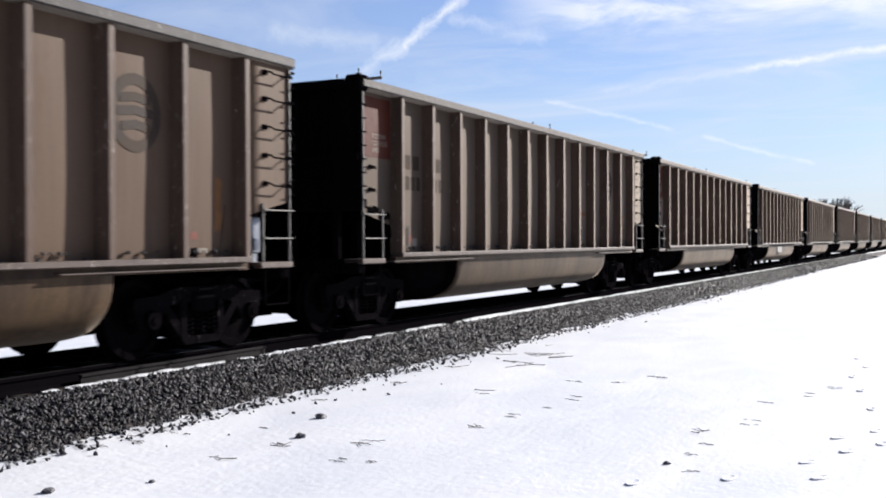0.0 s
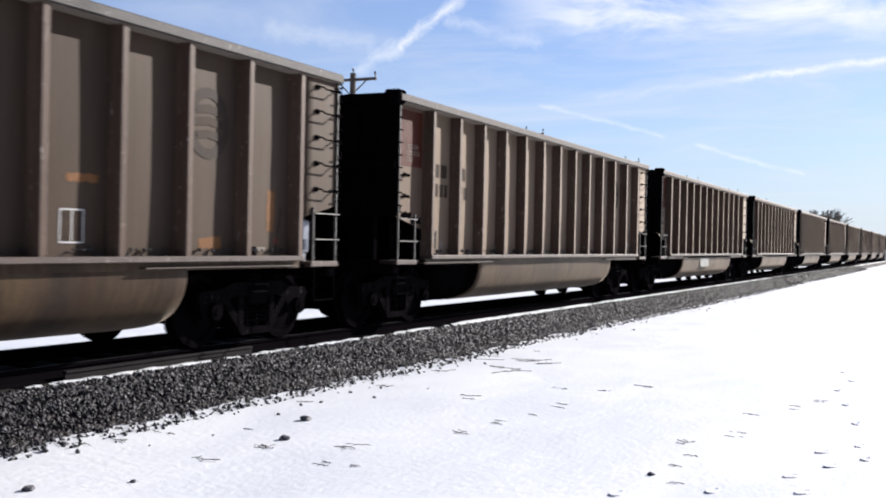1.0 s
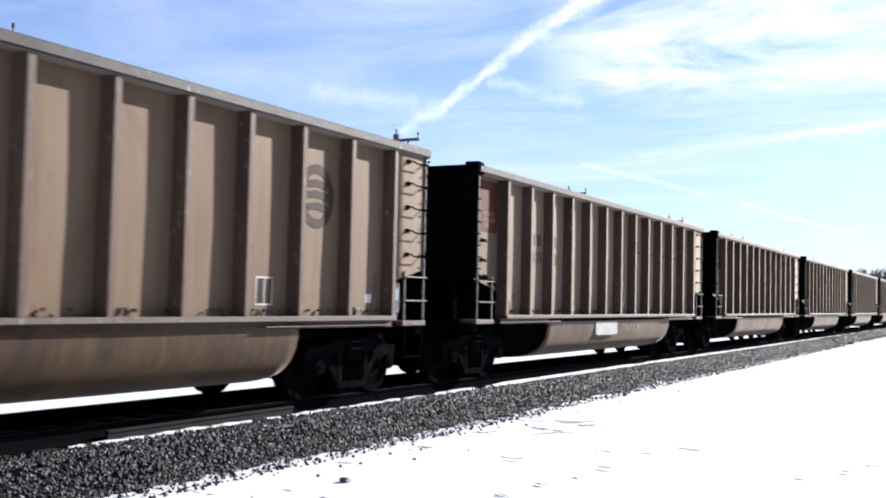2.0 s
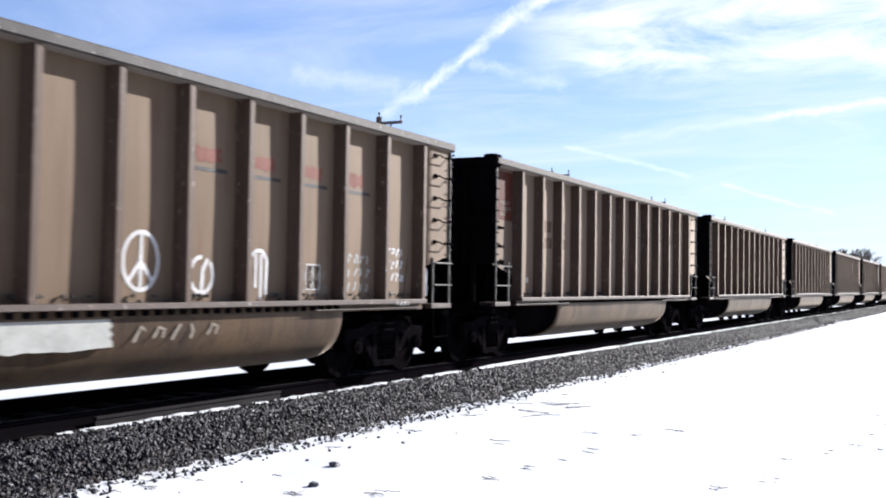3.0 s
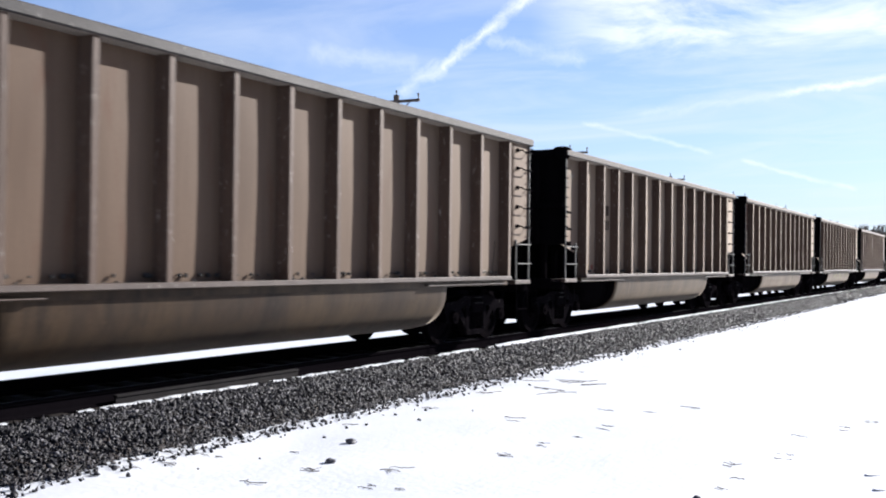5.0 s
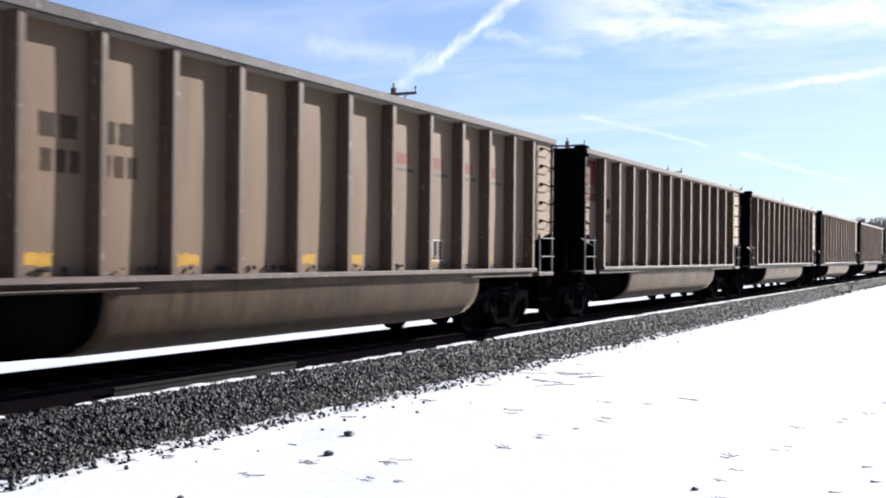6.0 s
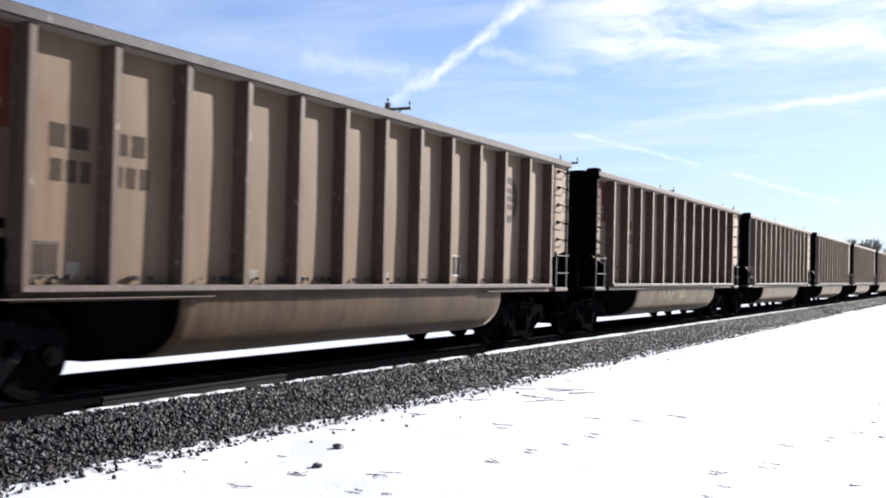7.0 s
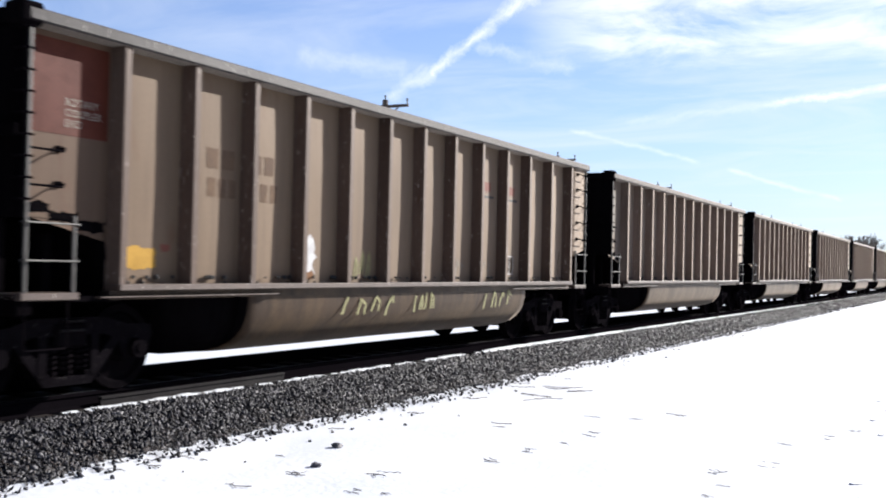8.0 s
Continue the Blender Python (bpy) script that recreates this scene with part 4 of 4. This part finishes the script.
def coupler_notch(car):
    """The dark jacking pad with a pale plate near the far end."""
    y0 = panel_y(11)[0]
    patch(car, "jacking_pad", y0 + 0.08, y0 + 0.30, 1.15, 1.25, M_IRON, "dark jacking pad", ragged=0.012)
    patch(car, "pale_plate", y0 + 0.31, y0 + 0.48, 1.2, 1.25, M_FADED, "pale plate")


def mark_cars():
    c = CARS
    for k in (-4, -3, -2, -1, 0, 1, 4, 5, 7, 9, 10, 12):
        red_end(c[k])
    for k in (0, 1):
        sill_bolts(c[k])
    for k in (2, 3, 6):
        words(c[k], "ROTARY\nEND", 0.40, 3.08, 0.15, M_FADED, "white stencilled words")
    for k in (-3, -2, -1, 4):
        round_emblem(c[k])
        lettering_bars(c[k], 0)
    for k in (0, 1, 3, 5, 7, 8):
        lettering_bars(c[k], 1, None if k == 3 else M_FAINT)
    for k in (0, 1, 3):
        faded_red_marks(c[k], 7, 4)
    faded_red_marks(c[5], 8, 2)
    for k in c:
        coupler_notch(c[k])
        for d0, d1, z in ((0.10, 0.45, 1.80), (0.45, 0.80, 1.72), (0.80, 1.14, 1.64)):
            patch(c[k], "soot_smudge", d0, d1, z, z + 0.10, M_END, "sooty smudge", ragged=0.02, seed=k + int(d0 * 10), lift=0.002)
        if k not in (-3, 2, 6):
            data_box(c[k], 8 if k in (-2, 3, 4) else 9, 0.28)
    # first cars
    for k in (-2, -1, 4):
        data_box(c[k], 0, 0.12, 1.22, M_COAL)
        placard(c[k], 0, 0.52, 1.24, M_FADED)
    placard(c[-2], 0, 0.40, 1.30, M_RED, 0.13, 0.1)
    placard(c[-2], 11, 0.5, 1.45, M_ORANGE, 0.16, 0.5)
    placard(c[-2], 10, 0.3, 1.22, M_ORANGE, 0.4, 0.14)
    placard(c[-2], 8, 0.35, 1.88, M_ORANGE, 0.42, 0.07)
    placard(c[-2], 11, 0.66, 1.28, M_RED, 0.1, 0.08)
    placard(c[-3], 11, 0.2, 1.35, M_RED, 0.1, 0.08)
    placard(c[-3], 11, 0.62, 1.45, M_ORANGE, 0.12, 0.6)
    placard(c[-1], 11, 0.55, 1.32, M_WHITE, 0.15, 0.12)
    # the tagged car
    a = c[0]
    y = panel_y(0)[0]
    strokes(a, "graffiti", [[(y + 0.16, 1.2), (y + 0.17, 1.55), (y + 0.21, 1.72), (y + 0.28, 1.74), (y + 0.33, 1.58), (y + 0.34, 1.4)], [(y + 0.22, 1.3), (y + 0.23, 1.66)], [(y + 0.28, 1.36), (y + 0.28, 1.68)]], 0.06, M_WHITE, "white sprayed arch")
    placard(a, 0, 0.5, 1.42, M_RED, 0.14, 0.09)
    patch(a, "rust_bloom", y + 0.05, y + 0.45, 1.16, 1.36, M_ORANGE, "orange rust bloom", ragged=0.04)
    scribble(a, panel_y(2)[0] + 0.05, panel_y(2)[1] - 0.15, 1.2, 1.62, M_FADED, 5, "illegible pale spray-paint tag")
    for p, z0, rows, mat in ((9, 1.20, 2, M_FADED), (10, 1.24, 3, M_PALE), (11, 1.38, 3, M_WHITE)):
        for r in range(rows):
            scribble(a, panel_y(p)[0] + 0.04, panel_y(p)[1] - (0.06 if p < 11 else 0.22), z0 + 0.19 * r, z0 + 0.19 * r + 0.15, mat, 50 + p * 5 + r, "illegible sprayed lettering bars", w=0.042, count=5)
    scribble(a, panel_y(11)[0] + 0.12, panel_y(11)[0] + 0.55, 1.055, 1.12, M_WHITE, 77, "illegible sprayed bars", w=0.02, x=1.634, count=4)
    words(a, "Be\nThe\nLight", panel_y(3)[0] + 0.08, 1.66, 0.24, M_WHITE, "sprayed white words", name="graffiti")
    placard(a, 4, 0.33, 1.5, M_FADED, 0.18, 0.12)
    cy = sum(panel_y(6)) / 2 - 0.02
    ring = [(cy + 0.25 * math.sin(t * math.pi / 12), 1.57 + 0.30 * math.cos(t * math.pi / 12)) for t in range(25)]
    strokes(a, "graffiti", [ring, [(cy, 1.86), (cy, 1.28)], [(cy, 1.57), (cy - 0.17, 1.36)], [(cy, 1.57), (cy + 0.17, 1.36)]], 0.045, M_WHITE, "white sprayed ring with spokes")
    cy = sum(panel_y(7)) / 2 - 0.1
    curl = [(cy + 0.19 * math.sin(t * math.pi / 8), 1.44 + 0.2 * math.cos(t * math.pi / 8)) for t in range(2, 17)]
    strokes(a, "graffiti", [curl, [(cy, 1.26), (cy + 0.02, 1.5), (cy + 0.1, 1.62)]], 0.05, M_WHITE, "white sprayed curl")
    cy = sum(panel_y(8)) / 2 - 0.12
    strokes(a, "graffiti", [[(cy - 0.15, 1.24), (cy - 0.14, 1.66), (cy - 0.04, 1.74), (cy + 0.08, 1.74), (cy + 0.17, 1.64), (cy + 0.16, 1.20)], [(cy - 0.04, 1.30), (cy - 0.04, 1.70)], [(cy + 0.06, 1.16), (cy + 0.06, 1.70)]], 0.05, M_WHITE, "white sprayed arch")
    patch(a, "white_patch", 5.95, 7.35, 0.72, 1.0, M_PALE, "white painted-over patch", x=1.504, ragged=0.03)
    scribble(a, 7.6, 9.0, 0.74, 0.94, M_FADED, 21, "illegible pale spray-paint bars", x=1.506, count=5)
    # rusty-footed car
    placard(c[1], 0, 0.5, 1.42, M_WHITE, 0.12, 0.1)
    placard(c[1], 4, 0.2, 1.5, M_FADED, 0.14, 0.1)
    placard(c[1], 11, 0.1, 1.42, M_WHITE, 0.14, 0.12)
    patch(c[1], "rust_bloom", panel_y(0)[0] + 0.02, panel_y(0)[0] + 0.4, 1.2, 1.5, M_ORANGE, "orange rust bloom", ragged=0.05)
    placard(c[2], 0, 0.05, 1.24, M_RED, 0.14, 0.1)
    # yellow-striped car
    for p in (0, 1, 3, 5, 6, 8, 10, 11):
        placard(c[3], p, 0.12, 1.24, M_YELLOW, 0.34, 0.12)
    placard(c[3], 0, 0.62, 1.24, M_RED, 0.14, 0.11)
    for p in (3, 6, 7):
        placard(c[4], p, 0.2, 1.22, M_FADED, 0.15, 0.1)
    # car with a tagged belly
    f = c[5]
    placard(f, 0, 0.12, 1.30, M_YELLOW, 0.42, 0.22)
    placard(f, 0, 0.62, 1.48, M_RED, 0.13, 0.08)
    patch(f, "white_patch", panel_y(3)[0] + 0.06, panel_y(3)[0] + 0.36, 1.3, 1.72, M_WHITE, "white smeared paint", ragged=0.06, seed=4)
    patch(f, "rust_bloom", panel_y(3)[0] + 0.1, panel_y(3)[0] + 0.34, 1.2, 1.28, M_ORANGE, "orange rust bloom", ragged=0.02)
    scribble(f, panel_y(4)[0] + 0.1, panel_y(4)[1] - 0.1, 1.18, 1.6, M_GREEN, 31, "illegible pale spray-paint tag")
    for p in (7, 8):
        scribble(f, panel_y(p)[0] + 0.1, panel_y(p)[1] - 0.2, 1.2, 1.55, M_FADED, 40 + p, "illegible pale spray-paint tag", count=3)
    for y0, y1, sd in ((5.2, 6.7, 12), (7.2, 7.9, 13), (9.6, 10.9, 14)):
        scribble(f, y0, y1, 0.68, 1.0, M_GREEN, sd, "illegible yellow-green spray-paint bars", x=1.506, count=4, w=0.04)
    g = c[6]
    for p, z0, z1 in ((0, 1.5, 3.1), (1, 2.2, 3.0)):
        patch(g, "pale_patch", panel_y(p)[0] + 0.05, panel_y(p)[0] + 0.45, z0, z1, M_FADED, "pale worn paint", ragged=0.05, seed=p)
    patch(g, "pale_patch", 0.2, 0.75, 2.3, 3.2, M_FADED, "pale worn paint", ragged=0.05)
    colours = {-4: "reddish tan", -3: "grey-brown", -2: "brown", -1: "tan", 0: "tan, heavily graffitied", 1: "clean tan", 2: "grey, red-less", 3: "tan, yellow-marked", 4: "tan", 5: "tan, graffiti-bellied", 6: "sooty grey, pale-patched"}
    for k, text in colours.items():
        tagged(c[k], text + " weathered aluminium coal gondola with upright ribs")


mark_cars()


def shift_ribs(car, offsets):
    """Another builder's body: the ribs, and the sheets and marks between them, stand a little further along."""
    at = [-HALF] + [d - HALF for d in RIB_AT] + [HALF]
    by = [0.0] + list(offsets) + [0.0]
    done = {}
    for ob in car.children:
        if ob.name.split(".")[0] in ("tub", "tub_end", "truck", "top_chord", "side_sill", "sill_web", "coal_load", "centre_sill") or ob.type != "MESH":
            continue
        if ob.data.name not in done:
            me = ob.data.copy()
            co = np.empty(len(me.vertices) * 3, np.float32)
            me.vertices.foreach_get("co", co)
            co[1::3] += np.interp(co[1::3], at, by).astype(np.float32)
            me.vertices.foreach_set("co", co)
            me.update()
            done[ob.data.name] = me
        keep = [(m.link, m.material) for m in ob.material_slots]
        ob.data = done[ob.data.name]
        for slot, (link, mat) in zip(ob.material_slots, keep):
            slot.link = link
            slot.material = mat


shift_ribs(CARS[3], (0.0, 0.02, -0.05, -0.10, -0.06, 0.03, 0.11, 0.20, 0.27, 0.31, 0.27, 0.17, -0.07))


# ---- beyond the track ----
def utility_pole(x, y, top):
    base = tagged(new("utility_pole"), "weathered wooden utility pole with one crossarm", "utility pole", "poles along the railway")
    base.location = (x, y, GROUND - 0.95)
    h = top - GROUND + 0.95
    bm = rod(bmesh.new(), [(0, 0, 0), (0, 0, h)], 0.15, 10)
    part("pole", bm, M_POLE, base)
    bm = box(bmesh.new(), -1.35, 1.35, -0.06, 0.06, h - 0.40, h - 0.26, 0.01)
    arm = part("crossarm", bm, M_POLE, base)
    for s in (-1, 1):
        bm = rod(bmesh.new(), [(s * 0.85, -0.08, h - 0.38), (0.0, -0.16, h - 1.15)], 0.035, 5)
        part("brace", bm, M_POLE, base)
    for q in (-1.28, 0.0, 1.28):
        bm = rod(bmesh.new(), [(q, 0, h - 0.26 if q else h), (q, 0, h - 0.08 if q else h + 0.14)], 0.025, 6)
        rod(bm, [(q, 0, h - 0.12 if q else h + 0.1), (q, 0, h + 0.02 if q else h + 0.24)], 0.05, 8)
        part("insulator", bm, M_GREY, base)
    return base


POLE_X = -27.0
for run, top in ((0.765, 9.3), (1.665, 9.78), (2.555, 9.5), (3.50, 9.5), (4.45, 9.45), (5.40, 9.4), (6.34, 9.4), (7.29, 9.4), (8.24, 9.4)):
    utility_pole(POLE_X, -POLE_X * run, top)


# ---- on the snow ----
def stone(x, y, r, seed):
    bm = bmesh.new()
    bmesh.ops.create_icosphere(bm, subdivisions=2, radius=r)
    for v in bm.verts:
        v.co *= 1 + 0.45 * noise.noise(v.co * (1.3 / r) + Vector((seed, 0, 0)))
        v.co.z *= 0.6
    ob = part("stone", bm, M_STONE)
    ob.location = (x, y, ground_z(x, y) + r * 0.25)
    tagged(ob, "dark grey ballast stone lying on the snow", "stone", "stones on the snow")


for i, (x, y, r) in enumerate(((-5.66, 8.65, 0.055), (-5.3, 7.75, 0.05), (-5.77, 5.3, 0.045), (-5.33, 5.87, 0.025), (-2.05, 8.04, 0.028))):
    stone(x, y, r, i)


def twig(x, y, ln, turn, seed):
    rng = random.Random(seed)
    bm = bmesh.new()
    pts = [(ln * (t - 0.5), rng.uniform(-0.035, 0.035), 0.002 + rng.uniform(0, 0.006)) for t in (0, 0.25, 0.5, 0.75, 1)]
    rod(bm, pts, 0.0035, 5)
    for _ in range(3):
        p = Vector(rng.choice(pts[1:4]))
        rod(bm, [p, p + Vector((rng.uniform(-0.1, 0.1), rng.uniform(-0.12, 0.12), rng.uniform(0, 0.006)))], 0.003, 4)
    ob = part("twig", bm, M_POLE)
    ob.matrix_basis = pose(x, y, ground_z(x, y) + 0.004, 0, 0, turn)
    tagged(ob, "dry brown twig lying on the snow", "twig", "twigs on the snow")


for i, (x, y, ln) in enumerate(((-5.41, 6.73, 0.28), (-4.66, 7.76, 0.32), (-2.1, 9.49, 0.3), (-3.43, 13.07, 0.45), (-4.11, 8.93, 0.22), (-5.23, 7.38, 0.25),
                                (-6.28, 14.72, 0.7), (-5.5, 13.35, 0.8), (-5.75, 14.79, 0.5), (-5.35, 14.6, 0.55), (-6.45, 6.9, 0.35), (-6.3, 9.6, 0.3), (-6.6, 12.4, 0.5), (-6.2, 11.2, 0.3),
                                (-5.57, 14.85, 1.1), (-5.79, 14.95, 0.8), (-5.33, 14.69, 0.7), (-5.64, 13.77, 0.9), (-5.38, 13.57, 0.7), (-5.79, 13.82, 0.5), (-6.64, 15.14, 1.0), (-6.21, 13.01, 0.6), (-4.96, 11.02, 0.4))):
    twig(x, y, ln * 0.6, (i * 47) % 110 - 40, i)


def dead_grass(x, y, seed):
    """A small tuft of flattened dead grass poking out of the snow."""
    rng = random.Random(seed)
    bm = bmesh.new()
    for _ in range(4):
        a, ln = rng.uniform(-0.5, 0.5), rng.uniform(0.03, 0.09)
        o = Vector((rng.uniform(-0.05, 0.05), rng.uniform(-0.02, 0.02), 0))
        d = Vector((math.cos(a), math.sin(a), 0)) * rng.choice((-1, 1))
        rod(bm, [o, o + d * ln * 0.5 + Vector((0, 0, 0.008)), o + d * ln + Vector((0, 0, 0.002))], 0.002, 4)
    ob = tagged(part("grass_tuft", bm, M_POLE), "flattened tuft of dead grass in the snow", "grass", "dead grass tufts", kind="stuff")
    ob.location = (x, y, ground_z(x, y) + 0.003)


for i, (x, y) in enumerate(((-4.86, 10.8), (-3.83, 10.87), (-3.71, 12.42), (-1.91, 8.93), (-1.93, 8.45), (-1.78, 7.85), (-1.32, 13.09), (-1.51, 12.17), (-1.82, 11.5), (-1.77, 10.03),
                            (-4.03, 9.56), (-3.87, 10.25), (-4.46, 7.09), (-4.23, 7.17), (-6.1, 16.2), (-5.9, 8.0), (-6.3, 7.4),
                            (-4.27, 12.19), (-3.83, 11.08), (-4.05, 9.71), (-4.62, 7.91), (-4.5, 7.19), (-5.29, 7.4), (-6.71, 7.13), (-6.86, 7.58), (-6.5, 7.4), (-6.55, 6.64), (-1.5, 12.45), (-1.26, 12.96), (-1.79, 10.31))):
    dead_grass(x, y, i)


def footprint(x, y, turn):
    """A pressed hollow with a raised rim and grey thawed snow in it."""
    bm = bmesh.new()
    n, rings = 14, []
    for r, z in ((1.0, 0.0), (0.86, 0.008), (0.7, 0.002), (0.45, -0.002)):
        rings.append([bm.verts.new((0.11 * r * math.cos(k * 2 * math.pi / n), 0.045 * r * math.sin(k * 2 * math.pi / n), z)) for k in range(n)])
    for a, b in zip(rings, rings[1:]):
        for k in range(n):
            bm.faces.new((a[k], a[(k + 1) % n], b[(k + 1) % n], b[k]))
    bm.faces.new(rings[-1])
    ob = tagged(part("footprint", bm, M_SLUSH, smooth=True), "old footprint of grey thawed snow", "footprint", "footprints in the snow")
    ob.matrix_basis = pose(x, y, ground_z(x, y) + 0.006, 0, 0, turn)


M_SLUSH = material("thawed_grey_snow", (0.62, 0.64, 0.69), 0.6, 0.0, (0.40, 0.41, 0.45), 30, 8.0, 0.3, 0.7)
for i, (x, y) in enumerate(((-0.94, 9.71), (-1.06, 8.56), (-0.91, 8.01), (-0.82, 9.11), (-1.3, 16.4), (-1.11, 15.37), (-0.67, 10.23), (-1.51, 7.73), (-2.11, 7.31), (-0.58, 9.55), (-1.2, 14.2), (-1.0, 12.9), (-0.8, 11.6))):
    footprint(x, y, 60 + (i * 53) % 50)


def equipment_cabinet():
    base = tagged(new("equipment_cabinet"), "small grey trackside equipment cabinet on a post", "cabinet")
    base.location = (-4.63, 108.4, GROUND)
    part("leg", box(bmesh.new(), -0.22, 0.22, -0.15, 0.15, -0.1, 0.9, 0.01), M_BOX, base)
    part("case", box(bmesh.new(), -0.5, 0.5, -0.3, 0.3, 0.9, 1.85, 0.02), M_BOX, base)
    part("roof", box(bmesh.new(), -0.54, 0.54, -0.34, 0.34, 1.85, 1.91, 0.01), M_BOX, base)
    part("door", box(bmesh.new(), -0.44, 0.44, -0.325, -0.302, 0.95, 1.8, 0.005), M_BOX, base)


equipment_cabinet()


def bare_tree(x, y, h, seed):
    """A leafless tree: trunk, forking limbs and a haze of fine twigs."""
    rng = random.Random(seed)
    base = tagged(new("bare_tree"), "leafless grey-brown winter tree far along the line", "tree", "far trees")
    base.location = (x, y, GROUND - 0.78)
    limbs, twigs = bmesh.new(), bmesh.new()

    def grow(p, d, ln, r, depth):
        q = p + d * ln
        rod(limbs if depth < 3 else twigs, [p, (p + q) / 2 + Vector((rng.uniform(-1, 1), rng.uniform(-1, 1), 0)) * ln * 0.06, q], r, 5 if depth < 3 else 3)
        if depth == 5:
            return
        for _ in range(3 if depth else 4):
            e = (d + Vector((rng.uniform(-0.8, 0.8), rng.uniform(-0.8, 0.8), rng.uniform(-0.1, 0.5)))).normalized()
            grow(q if rng.random() < 0.7 else p + d * ln * rng.uniform(0.5, 0.95), e, ln * rng.uniform(0.6, 0.82), r * 0.62, depth + 1)

    grow(Vector((0, 0, 0)), Vector((0, 0, 1)), h * 0.28, h * 0.030, 0)
    part("limbs", limbs, M_BARK, base)
    part("twig_haze", twigs, M_BARK, base)


for i, (x, y, h) in enumerate(((-24, 216, 11.0), (-25, 232, 11.8), (-26, 250, 12.8), (-24.5, 262, 12.4), (-25.5, 280, 12.6), (-27, 226, 11.6), (-26, 292, 11.8))):
    bare_tree(x, y, h * 1.12, i)


def verge():
    """Strayed gravel and dead blades along the foot of the ballast."""
    rng = random.Random(12)
    bm = bmesh.new()
    for _ in range(260):
        y = 4.5 + 34 * rng.random() ** 1.4
        x = TRACK_X + 2.05 + abs(rng.gauss(0, 0.42))
        r = rng.uniform(0.008, 0.024)
        bmesh.ops.create_icosphere(bm, subdivisions=1, radius=r, matrix=pose(x, y, ground_z(x, y) + r * 0.4, rng.uniform(0, 90), rng.uniform(0, 90), 0) @ Matrix.Diagonal((1.3, 0.9, 0.6, 1)))
    tagged(part("strayed_gravel", bm, M_STONE), "dark gravel strayed onto the snow", "gravel", kind="stuff")
    verts, faces = [], []
    for _ in range(2200):
        y = 4.5 + 55 * rng.random() ** 1.3
        x = TRACK_X + 1.97 + rng.gauss(0, 0.14)
        a, ln = rng.uniform(-0.9, 0.9), rng.uniform(0.05, 0.26)
        z = max(bed_height(x), GROUND) + 0.02
        dx, dy = math.cos(a) * ln, math.sin(a) * ln
        w = 0.005
        k = len(verts)
        verts += [(x, y - w, z), (x, y + w, z), (x + dx * 0.6, y + dy * 0.6 + w * 0.6, z + ln * 0.22), (x + dx * 0.6, y + dy * 0.6 - w * 0.6, z + ln * 0.22), (x + dx, y + dy, z + ln * 0.08)]
        faces += [(k, k + 1, k + 2, k + 3), (k + 3, k + 2, k + 4)]
    tagged(new("dead_blades", mesh_of("dead_blades", verts, faces, M_POLE)), "dead brown grass blades at the ballast edge", "grass", kind="stuff")


verge()


def motions():
    """The train rolls past at a steady speed; its wheels turn with it."""
    times = [i * 0.5 for i in range(17)]
    for k, car in CARS.items():
        walk(car, [(t, pose(TRACK_X, train_y(t, k), 0)) for t in times])

        for ob in car.children_recursive:
            if ob.name.startswith("wheelset"):
                x, y, z = ob.location
                walk(ob, [(f / FPS, pose(x, y, z, math.degrees((train_y(f / FPS, k) - train_y(0, k)) / -0.455))) for f in range(8 * FPS + 1)])


motions()
